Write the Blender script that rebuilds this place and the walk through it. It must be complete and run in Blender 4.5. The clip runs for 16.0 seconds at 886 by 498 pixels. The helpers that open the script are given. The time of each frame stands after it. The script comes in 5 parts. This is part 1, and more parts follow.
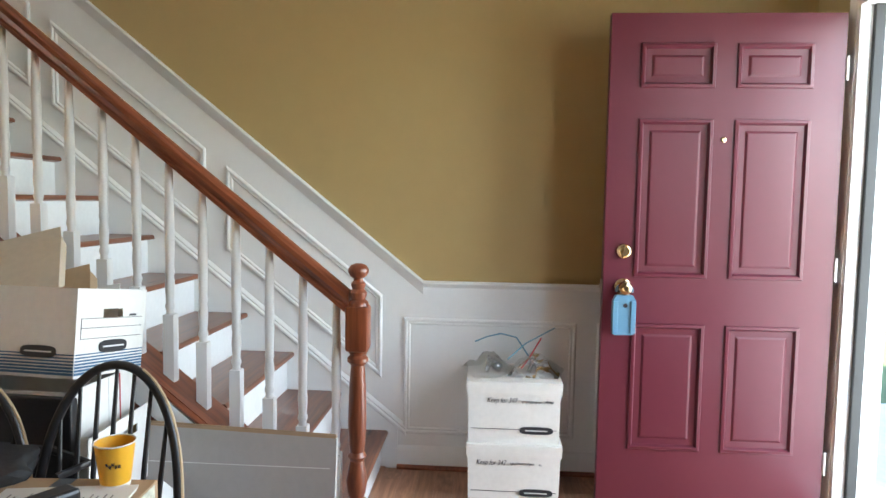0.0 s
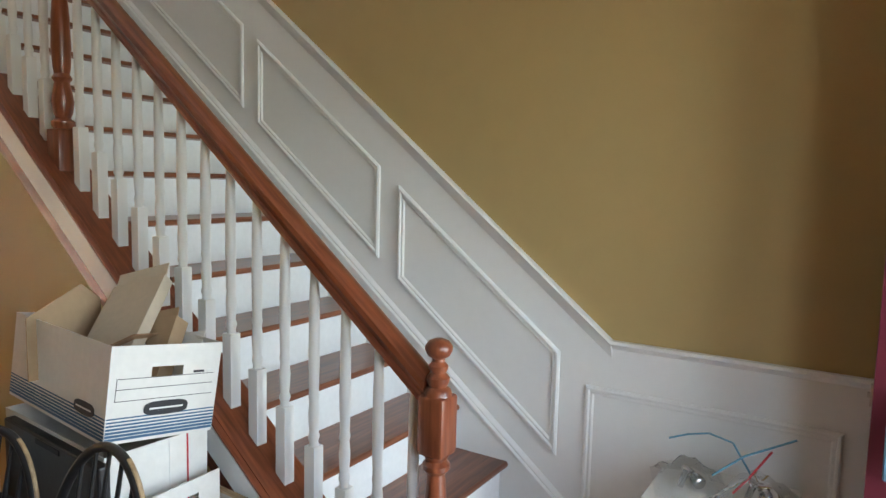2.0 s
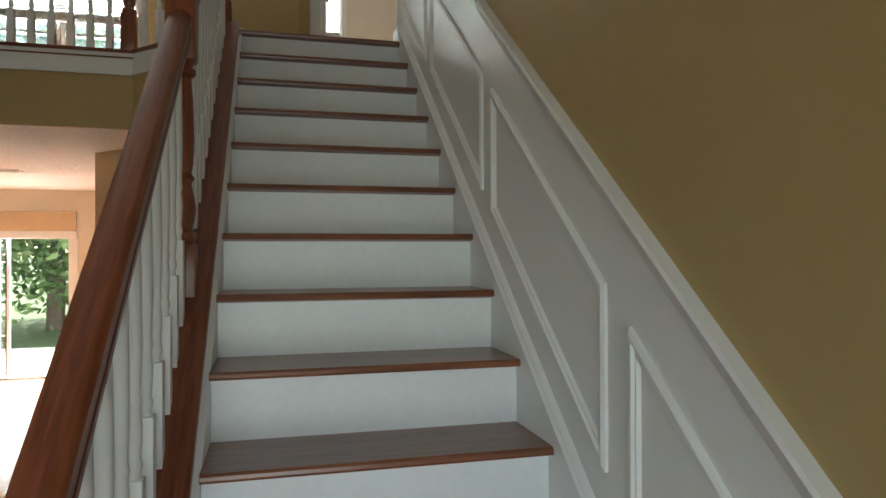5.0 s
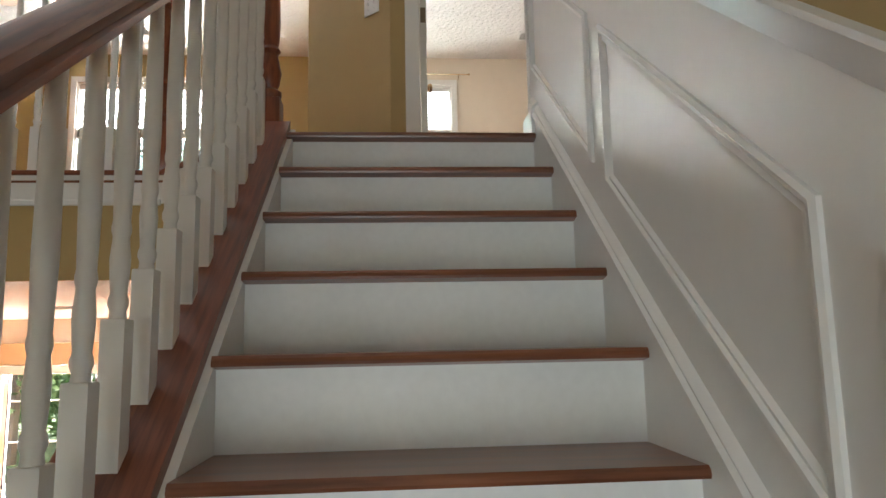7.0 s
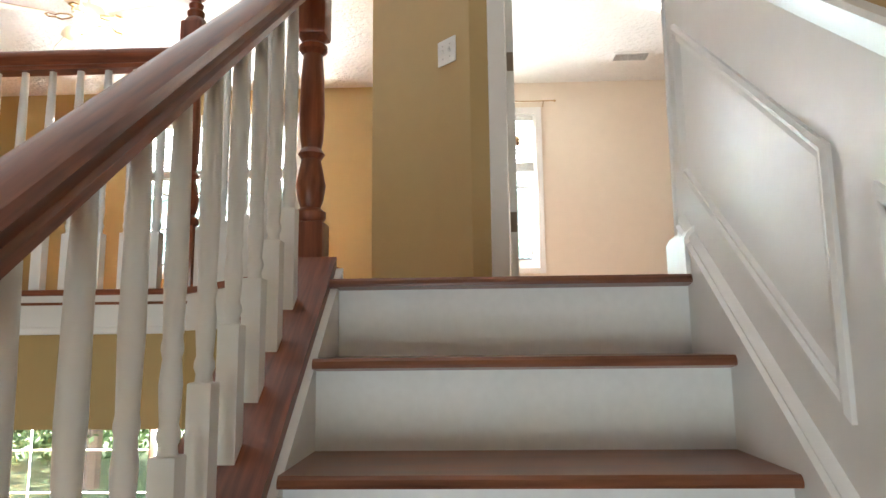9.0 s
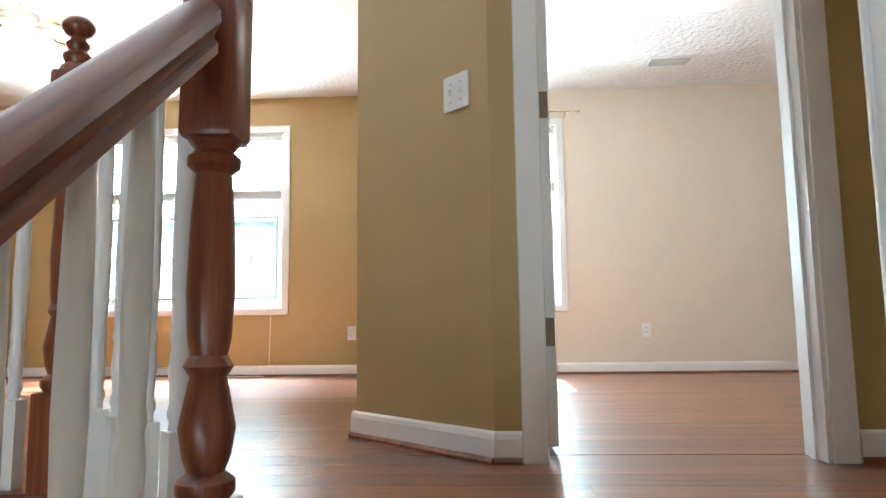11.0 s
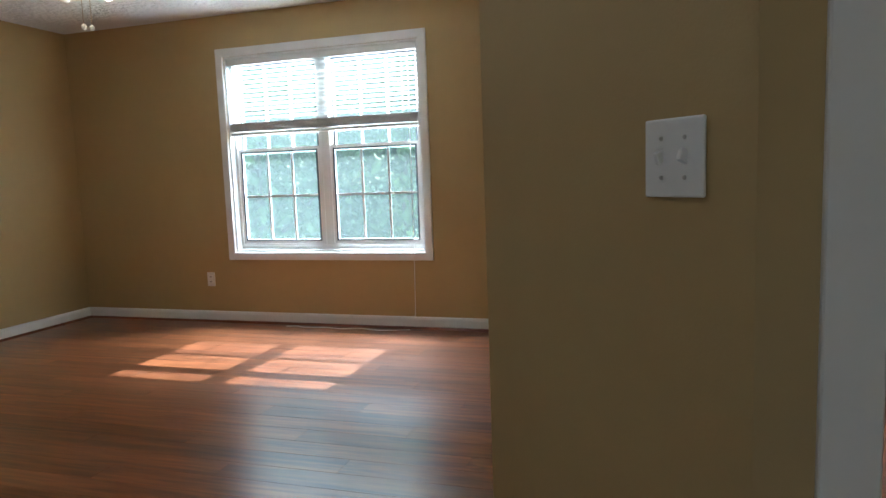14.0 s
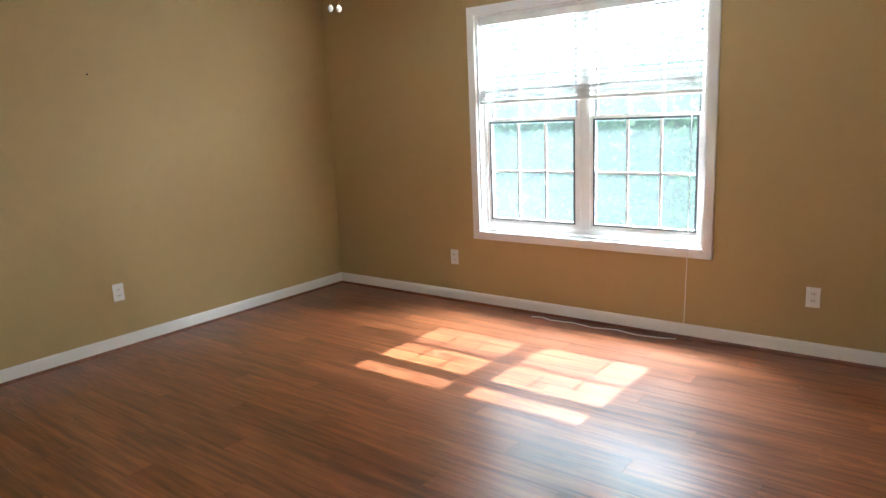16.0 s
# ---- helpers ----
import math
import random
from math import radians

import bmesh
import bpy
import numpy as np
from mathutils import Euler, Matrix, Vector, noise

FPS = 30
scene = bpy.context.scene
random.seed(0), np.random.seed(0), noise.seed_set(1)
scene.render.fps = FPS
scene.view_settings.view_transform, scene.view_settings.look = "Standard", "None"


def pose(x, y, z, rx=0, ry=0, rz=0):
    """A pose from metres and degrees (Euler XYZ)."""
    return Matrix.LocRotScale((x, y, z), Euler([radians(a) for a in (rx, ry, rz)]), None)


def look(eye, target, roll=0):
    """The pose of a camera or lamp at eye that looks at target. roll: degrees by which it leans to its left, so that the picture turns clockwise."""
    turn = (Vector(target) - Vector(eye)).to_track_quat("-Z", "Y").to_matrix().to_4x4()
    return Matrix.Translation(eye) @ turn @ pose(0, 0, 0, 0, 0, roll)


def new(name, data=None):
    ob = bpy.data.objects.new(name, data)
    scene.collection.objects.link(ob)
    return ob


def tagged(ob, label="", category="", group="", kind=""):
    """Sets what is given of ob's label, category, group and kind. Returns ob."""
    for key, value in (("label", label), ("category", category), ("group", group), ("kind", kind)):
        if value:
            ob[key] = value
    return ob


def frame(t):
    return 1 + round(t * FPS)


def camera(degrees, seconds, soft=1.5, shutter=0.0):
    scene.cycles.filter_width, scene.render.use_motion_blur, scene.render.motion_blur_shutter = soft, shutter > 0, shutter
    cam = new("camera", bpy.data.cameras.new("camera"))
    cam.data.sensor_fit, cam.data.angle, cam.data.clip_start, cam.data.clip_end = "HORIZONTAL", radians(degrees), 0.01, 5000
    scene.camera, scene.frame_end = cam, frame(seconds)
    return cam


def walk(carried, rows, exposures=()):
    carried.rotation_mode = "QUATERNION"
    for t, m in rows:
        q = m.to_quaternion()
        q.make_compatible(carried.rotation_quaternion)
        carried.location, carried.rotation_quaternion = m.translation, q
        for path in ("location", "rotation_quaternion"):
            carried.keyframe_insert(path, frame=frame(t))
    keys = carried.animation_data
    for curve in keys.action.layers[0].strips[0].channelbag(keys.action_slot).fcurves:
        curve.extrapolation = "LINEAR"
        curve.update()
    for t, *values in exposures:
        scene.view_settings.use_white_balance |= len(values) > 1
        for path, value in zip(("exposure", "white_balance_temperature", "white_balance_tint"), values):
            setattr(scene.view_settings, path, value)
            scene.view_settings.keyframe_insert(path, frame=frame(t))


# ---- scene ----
cam = camera(67.2, 16.0)
PATH = [
    (0, (-3.123, -0.46, 1.285), (-1.132, -0.328, 1.141), 1.0),
    (0.5, (-3.002, -0.613, 1.313), (-1.064, -0.179, 1.081), 1.8),
    (1, (-2.811, -0.723, 1.382), (-0.947, -0.059, 1.091), 1.3),
    (1.5, (-2.545, -0.779, 1.43), (-0.735, 0.034, 1.182), 1.5),
    (2, (-2.298, -0.894, 1.455), (-0.618, 0.171, 1.253), 1.4),
    (2.5, (-2.088, -0.946, 1.463), (-0.546, 0.309, 1.247), 1.6),
    (3, (-1.776, -0.968, 1.45), (-0.329, 0.393, 1.219), 1.3),
    (3.5, (-1.45, -0.965, 1.477), (-0.176, 0.556, 1.227), 1.2),
    (4, (-1.194, -0.811, 1.553), (-0.102, 0.844, 1.292), 0.7),
    (4.5, (-0.915, -0.646, 1.564), (-0.095, 1.162, 1.325), 0.2),
    (5, (-0.693, -0.402, 1.581), (-0.201, 1.537, 1.593), -0.2),
    (5.2, (-0.649, -0.222, 1.594), (-0.256, 1.733, 1.742), -0.0),
    (7.3, (-0.507, 1.071, 2.112), (-0.384, 3.047, 2.395), -1.0),
    (7.5, (-0.504, 1.098, 2.166), (-0.404, 3.076, 2.444), -0.8),
    (8, (-0.511, 1.27, 2.322), (-0.474, 3.249, 2.606), -0.7),
    (8.5, (-0.488, 1.464, 2.471), (-0.5, 3.442, 2.761), -0.7),
    (9, (-0.537, 1.635, 2.585), (-0.614, 3.612, 2.872), -0.6),
    (9.5, (-0.567, 1.814, 2.706), (-0.655, 3.791, 2.993), -0.5),
    (9.7, (-0.578, 1.891, 2.762), (-0.675, 3.867, 3.05), -0.5),
    (11.8, (-0.541, 2.662, 3.255), (-0.637, 4.655, 3.389), -0.8),
    (12, (-0.534, 2.723, 3.266), (-0.633, 4.718, 3.366), -0.6),
    (12.5, (-0.545, 2.897, 3.44), (-0.668, 4.892, 3.472), -0.8),
    (13, (-0.586, 3.062, 3.602), (-0.801, 5.05, 3.625), -1.1),
    (13.5, (-0.621, 3.191, 3.719), (-0.975, 5.153, 3.569), -0.8),
    (14, (-0.659, 3.413, 3.892), (-1.25, 5.311, 3.669), -2.1),
    (14.5, (-0.764, 3.613, 4.039), (-1.603, 5.416, 3.821), -2.7),
    (15, (-0.782, 3.803, 4.092), (-1.79, 5.518, 3.89), -2.3),
    (15.5, (-0.827, 3.92, 4.188), (-1.978, 5.535, 3.933), -3.1),
    (16, (-1.06, 3.953, 4.181), (-2.26, 5.505, 3.791), -2.5),
]
EXPOSURES = [(0, 3.15, 6500, 6), (0.5, 3.0, 6500, 6), (1.5, 2.85, 6600, 6), (3, 2.53, 6500, 4), (4, 2.4, 6500, 2), (4.5, 1.95, 6600, 3), (5.2, 1.9, 6700, 3), (7.3, 2.75, 6600, 9), (8.5, 3.12, 6500, 9), (9.7, 3.45, 6300, 9), (11.8, 3.3, 5300, 3), (13, 3.3, 5200, 3), (13.5, 2.9, 5200, 3), (14, 1.65, 5600, 3), (14.3, 0.85, 5200, 2), (15, 0.3, 5500, 3), (15.4, 0.85, 6500, 5), (16, 2.35, 5800, 5)]
walk(cam, [(t, look(eye, target, roll)) for t, eye, target, roll in PATH], EXPOSURES)

# ---- world, sun and large lights ----
world = bpy.data.worlds.new("world")
scene.world = world
world.use_nodes = True
wn, wl = world.node_tree.nodes, world.node_tree.links
sky = wn.new("ShaderNodeTexSky")
sky.sky_type, sky.sun_disc = "NISHITA", False
sky.sun_elevation, sky.sun_rotation = radians(45), radians(0)
wn["Background"].inputs[1].default_value = 0.15
wl.new(sky.outputs[0], wn["Background"].inputs[0])

sun = new("sun", bpy.data.lights.new("sun", "SUN"))
sun.data.energy, sun.data.angle, sun.data.color = 5.0, radians(0.6), (1.0, 0.95, 0.86)
sun.matrix_world = look((0, 0, 0), (-0.02, -1, -1))


def area(name, eye, target, w, h, power, color):
    """A rectangular lamp in an opening: daylight, or the added kitchen fill."""
    ob = new(name, bpy.data.lights.new(name, "AREA"))
    ob.data.shape, ob.data.size, ob.data.size_y = "RECTANGLE", w, h
    ob.data.energy, ob.data.color = power, color
    ob.matrix_world = look(eye, target)
    return ob


UP = 2.745  # upper floor
CEIL = 5.185  # upper ceiling
LOW = 2.32  # underside of the loft edge
LOWC = 2.405  # ceiling under the loft
RISE, RUN = 0.183, 0.2286
DAY = (0.92, 0.96, 1.0)
area("doorway_daylight", (-0.83, -2.35, 1.15), (-0.83, 0, 1.15), 1.5, 2.3, 11.5, DAY)
area("front_window_daylight", (-2.25, -2.3, 1.95), (-2.25, -0.6, 0.9), 1.2, 1.2, 5, DAY)
area("slider_daylight", (-4.1, 10.6, 2.9), (-4.1, 7, 0.4), 2.4, 1.0, 600, DAY)
area("bedroom_window_daylight", (-0.2, 8.75, 4.2), (-0.2, 0, 3.6), 1.1, 1.7, 50, DAY)
area("loft_window_daylight", (-3.05, 8.9, 5.4), (-3.05, 6.0, 3.75), 1.7, 0.9, 270, DAY)
# Added lamp: brightens the kitchen behind the pass-through, its source unseen.
area("kitchen_fill", (0.3, 6.25, 1.75), (-1.2, 6.25, 1.4), 0.8, 0.9, 15, DAY)


# ---- materials ----
def mat(name, base, rough=0.5, metal=0.0, scale=6.0, vary=0.08, bump=0.0, bump_scale=60.0, per_object=0.0, stretch=(1, 1, 1), coat=0.0):
    """A painted or plain surface: base colour varied at two scales, with fine relief."""
    m = bpy.data.materials.new(name)
    m.use_nodes = True
    n, l = m.node_tree.nodes, m.node_tree.links
    b = n["Principled BSDF"]
    b.inputs["Roughness"].default_value, b.inputs["Metallic"].default_value = rough, metal
    b.inputs["Coat Weight"].default_value = coat
    tc, mp = n.new("ShaderNodeTexCoord"), n.new("ShaderNodeMapping")
    mp.inputs["Scale"].default_value = stretch
    l.new(tc.outputs["Object"], mp.inputs[0])
    big, small = n.new("ShaderNodeTexNoise"), n.new("ShaderNodeTexNoise")
    for t, s, d in ((big, scale, 3.0), (small, scale * 9, 4.0)):
        t.inputs["Scale"].default_value, t.inputs["Detail"].default_value = s, d
        l.new(mp.outputs[0], t.inputs["Vector"])
    add = n.new("ShaderNodeMath")
    l.new(big.outputs["Fac"], add.inputs[0]), l.new(small.outputs["Fac"], add.inputs[1])
    val = n.new("ShaderNodeMapRange")
    val.inputs["From Min"].default_value, val.inputs["From Max"].default_value = 0.6, 1.4
    val.inputs["To Min"].default_value, val.inputs["To Max"].default_value = 1 - vary, 1 + vary
    l.new(add.outputs[0], val.inputs["Value"])
    out = val.outputs[0]
    if per_object:
        info, r = n.new("ShaderNodeObjectInfo"), n.new("ShaderNodeMapRange")
        r.inputs["To Min"].default_value, r.inputs["To Max"].default_value = 1 - per_object, 1 + per_object
        l.new(info.outputs["Random"], r.inputs["Value"])
        mul = n.new("ShaderNodeMath")
        mul.operation = "MULTIPLY"
        l.new(out, mul.inputs[0]), l.new(r.outputs[0], mul.inputs[1])
        out = mul.outputs[0]
    hsv = n.new("ShaderNodeHueSaturation")
    hsv.inputs["Color"].default_value = (*base, 1)
    l.new(out, hsv.inputs["Value"])
    l.new(hsv.outputs[0], b.inputs["Base Color"])
    rr = n.new("ShaderNodeMapRange")
    rr.inputs["From Min"].default_value, rr.inputs["From Max"].default_value = 0.1, 0.9
    rr.inputs["To Min"].default_value, rr.inputs["To Max"].default_value = max(rough - 0.06, 0.02), rough + 0.06
    l.new(big.outputs["Fac"], rr.inputs["Value"]), l.new(rr.outputs[0], b.inputs["Roughness"])
    if bump:
        t, bp = n.new("ShaderNodeTexNoise"), n.new("ShaderNodeBump")
        t.inputs["Scale"].default_value, t.inputs["Detail"].default_value = bump_scale, 3.0
        bp.inputs["Strength"].default_value, bp.inputs["Distance"].default_value = bump, 0.004
        l.new(mp.outputs[0], t.inputs["Vector"]), l.new(t.outputs["Fac"], bp.inputs["Height"])
        l.new(bp.outputs[0], b.inputs["Normal"])
    return m


def wood(name, dark, light, rough, along="y", grain=1.0, per_object=0.0, coat=0.0, slope=0.0):
    """Wood with grain running along one axis, varied board by board."""
    m = bpy.data.materials.new(name)
    m.use_nodes = True
    n, l = m.node_tree.nodes, m.node_tree.links
    b = n["Principled BSDF"]
    b.inputs["Coat Weight"].default_value, b.inputs["Coat Roughness"].default_value = coat, 0.25
    tc, mp = n.new("ShaderNodeTexCoord"), n.new("ShaderNodeMapping")
    mp.vector_type = "TEXTURE"
    mp.inputs["Scale"].default_value = {"x": (1.67, 0.11, 0.11), "y": (0.11, 1.67, 0.11), "z": (0.11, 0.11, 1.67)}[along]
    mp.inputs["Rotation"].default_value = (radians(slope), 0, 0)
    info = n.new("ShaderNodeObjectInfo")
    comb, va = n.new("ShaderNodeCombineXYZ"), n.new("ShaderNodeVectorMath")
    mul = n.new("ShaderNodeMath")
    mul.operation, mul.inputs[1].default_value = "MULTIPLY", 37.0
    l.new(info.outputs["Random"], mul.inputs[0])
    for i in range(3):
        l.new(mul.outputs[0], comb.inputs[i])
    l.new(tc.outputs["Object"], mp.inputs[0]), l.new(mp.outputs[0], va.inputs[0]), l.new(comb.outputs[0], va.inputs[1])
    coarse, fine = n.new("ShaderNodeTexNoise"), n.new("ShaderNodeTexNoise")
    for t, s, d, w in ((coarse, 1.3 * grain, 3.0, 0.8), (fine, 7.0 * grain, 6.0, 0.3)):
        t.inputs["Scale"].default_value, t.inputs["Detail"].default_value, t.inputs["Distortion"].default_value = s, d, w
        l.new(va.outputs[0], t.inputs["Vector"])
    mix = n.new("ShaderNodeMath")
    mix.operation, mix.inputs[2].default_value = "MULTIPLY_ADD", 0.0
    mix.inputs[1].default_value = 0.55
    l.new(coarse.outputs["Fac"], mix.inputs[0]), l.new(fine.outputs["Fac"], mix.inputs[2])
    ramp = n.new("ShaderNodeValToRGB")
    ramp.color_ramp.elements[0].position, ramp.color_ramp.elements[1].position = 0.55, 1.0
    ramp.color_ramp.elements[0].color, ramp.color_ramp.elements[1].color = (*dark, 1), (*light, 1)
    l.new(mix.outputs[0], ramp.inputs[0])
    r, hsv = n.new("ShaderNodeMapRange"), n.new("ShaderNodeHueSaturation")
    r.inputs["To Min"].default_value, r.inputs["To Max"].default_value = 1 - per_object, 1 + per_object
    l.new(info.outputs["Random"], r.inputs["Value"]), l.new(r.outputs[0], hsv.inputs["Value"])
    l.new(ramp.outputs[0], hsv.inputs["Color"]), l.new(hsv.outputs[0], b.inputs["Base Color"])
    rr = n.new("ShaderNodeMapRange")
    rr.inputs["To Min"].default_value, rr.inputs["To Max"].default_value = rough - 0.07, rough + 0.09
    l.new(fine.outputs["Fac"], rr.inputs["Value"]), l.new(rr.outputs[0], b.inputs["Roughness"])
    bp = n.new("ShaderNodeBump")
    bp.inputs["Strength"].default_value, bp.inputs["Distance"].default_value = 0.05, 0.001
    l.new(fine.outputs["Fac"], bp.inputs["Height"]), l.new(bp.outputs[0], b.inputs["Normal"])
    return m


def glass_mat(name, tint=(1, 1, 1)):
    m = bpy.data.materials.new(name)
    m.use_nodes = True
    n, l = m.node_tree.nodes, m.node_tree.links
    n.remove(n["Principled BSDF"])
    tr, gl = n.new("ShaderNodeBsdfTransparent"), n.new("ShaderNodeBsdfGlossy")
    mix, fres = n.new("ShaderNodeMixShader"), n.new("ShaderNodeFresnel")
    tr.inputs[0].default_value, gl.inputs["Roughness"].default_value = (*tint, 1), 0.02
    fres.inputs[0].default_value = 1.45
    l.new(fres.outputs[0], mix.inputs[0]), l.new(tr.outputs[0], mix.inputs[1]), l.new(gl.outputs[0], mix.inputs[2])
    l.new(mix.outputs[0], n["Material Output"].inputs[0])
    return m


def glow_mat(name, color, strength):
    m = bpy.data.materials.new(name)
    m.use_nodes = True
    b = m.node_tree.nodes["Principled BSDF"]
    b.inputs["Base Color"].default_value = (*color, 1)
    b.inputs["Emission Color"].default_value, b.inputs["Emission Strength"].default_value = (*color, 1), strength
    return m


PAINT = mat("mustard_wall_paint", (0.445, 0.322, 0.14), 0.6, scale=1.2, vary=0.03, bump=0.12, bump_scale=180)
CREAM = mat("cream_wall_paint", (0.74, 0.66, 0.56), 0.6, scale=1.2, vary=0.03, bump=0.12, bump_scale=180)
TRIM = mat("white_gloss_trim", (0.78, 0.78, 0.77), 0.40, scale=3, vary=0.02, bump=0.06, bump_scale=90)
RISER = mat("white_riser_paint", (0.80, 0.82, 0.83), 0.35, scale=5, vary=0.05, bump=0.05, bump_scale=60)
SWHITE = mat("white_plastic", (0.80, 0.80, 0.78), 0.35, scale=8, vary=0.02)
CEILING = mat("stippled_white_ceiling", (0.80, 0.79, 0.77), 0.85, scale=5, vary=0.05, bump=1.0, bump_scale=26)
CEILING.node_tree.nodes["Bump"].inputs["Distance"].default_value = 0.02
RED = mat("burgundy_door_paint", (0.105, 0.014, 0.027), 0.36, scale=4, vary=0.05, bump=0.02, bump_scale=220)
TREAD = wood("stained_oak_tread", (0.10, 0.031, 0.014), (0.27, 0.098, 0.046), 0.3, "x", per_object=0.1, coat=0.3)
CHERRY = wood("cherry_stained_rail", (0.12, 0.028, 0.012), (0.27, 0.078, 0.034), 0.33, "y", grain=1.6, per_object=0.05, coat=0.2, slope=38.7)
LEVELRAIL = wood("cherry_stained_guard_rail", (0.12, 0.028, 0.012), (0.27, 0.078, 0.034), 0.33, "x", grain=1.6, per_object=0.05, coat=0.2)
NEWEL = wood("cherry_stained_newel", (0.12, 0.028, 0.012), (0.27, 0.078, 0.034), 0.3, "z", per_object=0.05, coat=0.3)
LAMINATE = wood("red_oak_laminate", (0.085, 0.022, 0.008), (0.29, 0.100, 0.036), 0.33, "x", grain=0.75, per_object=0.2, coat=0.5)
FOYERWOOD = wood("foyer_oak_floor", (0.22, 0.095, 0.05), (0.46, 0.24, 0.14), 0.3, "x", per_object=0.15)
BRASS = mat("polished_brass", (0.66, 0.50, 0.30), 0.22, 1.0, scale=20, vary=0.08)
STEEL = mat("brushed_steel", (0.55, 0.54, 0.52), 0.35, 1.0, scale=20, vary=0.08)
GLASS = glass_mat("window_glass")
SCREEN = glass_mat("insect_screened_glass", (0.62, 0.72, 0.70))
scn, scl = SCREEN.node_tree.nodes, SCREEN.node_tree.links
mesh_mix, mesh_tr = scn.new("ShaderNodeMixShader"), scn.new("ShaderNodeBsdfTranslucent")
mesh_mix.inputs[0].default_value, mesh_tr.inputs[0].default_value = 0.022, (0.55, 0.66, 0.66, 1)
scl.new(scn["Mix Shader"].outputs[0], mesh_mix.inputs[1]), scl.new(mesh_tr.outputs[0], mesh_mix.inputs[2])
scl.new(mesh_mix.outputs[0], scn["Material Output"].inputs[0])
BLIND = mat("white_blind_slat", (0.74, 0.74, 0.72), 0.45, scale=6, vary=0.04)
GASKET = mat("grey_rubber_gasket", (0.06, 0.07, 0.075), 0.6, scale=8, vary=0.1)
DARK = mat("dark_slot", (0.02, 0.02, 0.02), 0.6, scale=6, vary=0.1)


# ---- mesh helpers ----
def box(bm, x0, x1, y0, y1, z0, z1, ch=0.0, top_only=False):
    """A box, with chamfered edges if ch is given."""
    vs = bmesh.ops.create_cube(bm, size=1)["verts"]
    for v in vs:
        v.co = Vector(((x0 + x1) / 2 + v.co.x * (x1 - x0), (y0 + y1) / 2 + v.co.y * (y1 - y0), (z0 + z1) / 2 + v.co.z * (z1 - z0)))
    if ch:
        es = list({e for v in vs for e in v.link_edges})
        if top_only:
            es = [e for e in es if all(abs(v.co.z - max(z0, z1)) < 1e-6 for v in e.verts)]
        bmesh.ops.bevel(bm, geom=es, offset=ch, segments=2, profile=0.5, affect="EDGES")
    return vs


def obox(bm, m, sx, sy, sz, ch=0.0):
    """A box of that size centred on the pose m."""
    vs = bmesh.ops.create_cube(bm, size=1)["verts"]
    for v in vs:
        v.co = Vector((v.co.x * sx, v.co.y * sy, v.co.z * sz))
    if ch:
        es = list({e for v in vs for e in v.link_edges})
        r = bmesh.ops.bevel(bm, geom=es, offset=ch, segments=2, profile=0.5, affect="EDGES")
        vs = [v for v in r["verts"]] + [v for v in vs if v.is_valid]
        vs = list(set(vs))
    for v in vs:
        v.co = m @ v.co


def lathe(bm, profile, segs=16, at=(0, 0, 0), m=None):
    """A turned shape: (radius, height) pairs from bottom to top."""
    rings = []
    for r, z in profile:
        ring = [bm.verts.new((at[0] + r * math.cos(a), at[1] + r * math.sin(a), at[2] + z)) for a in (2 * math.pi * i / segs for i in range(segs))]
        rings.append(ring)
    for a, b in zip(rings, rings[1:]):
        for i in range(segs):
            bm.faces.new((a[i], a[(i + 1) % segs], b[(i + 1) % segs], b[i]))
    bm.faces.new(rings[0][::-1]), bm.faces.new(rings[-1])
    if m:
        for ring in rings:
            for v in ring:
                v.co = m @ v.co


def prism(bm, pts, axis, a, b):
    """A polygon in the plane across an axis, drawn out from a to b."""
    def at(p, t):
        return {"x": (t, p[0], p[1]), "y": (p[0], t, p[1]), "z": (p[0], p[1], t)}[axis]
    lo, hi = [bm.verts.new(at(p, a)) for p in pts], [bm.verts.new(at(p, b)) for p in pts]
    bm.faces.new(lo[::-1]), bm.faces.new(hi)
    for i in range(len(pts)):
        j = (i + 1) % len(pts)
        bm.faces.new((lo[i], lo[j], hi[j], hi[i]))


def tube(bm, pts, r, segs=8):
    """A round rod along a line of points."""
    pts = [Vector(p) for p in pts]
    rings, side = [], None
    for i, p in enumerate(pts):
        d = (pts[min(i + 1, len(pts) - 1)] - pts[max(i - 1, 0)]).normalized()
        if side is None:
            side = d.orthogonal().normalized()
        side = (side - d * side.dot(d)).normalized()
        up = d.cross(side)
        rr = r[i] if isinstance(r, (list, tuple)) else r
        rings.append([bm.verts.new(p + rr * (math.cos(a) * side + math.sin(a) * up)) for a in (2 * math.pi * k / segs for k in range(segs))])
    for a, b in zip(rings, rings[1:]):
        for k in range(segs):
            bm.faces.new((a[k], a[(k + 1) % segs], b[(k + 1) % segs], b[k]))
    bm.faces.new(rings[0][::-1]), bm.faces.new(rings[-1])


def finish(bm, name, material, smooth=False):
    bmesh.ops.recalc_face_normals(bm, faces=bm.faces)
    me = bpy.data.meshes.new(name)
    bm.to_mesh(me)
    bm.free()
    for mt in material if isinstance(material, (list, tuple)) else (material,):
        me.materials.append(mt)
    if smooth:
        me.shade_smooth()
        me.set_sharp_from_angle(angle=radians(38))
    return me


def part(name, bm, material, parent=None, label="", smooth=False):
    """One mesh object under a thing or a part."""
    ob = new(name, finish(bm, name, material, smooth))
    if parent:
        ob.parent = parent
    if label:
        ob["label"] = label
    return ob


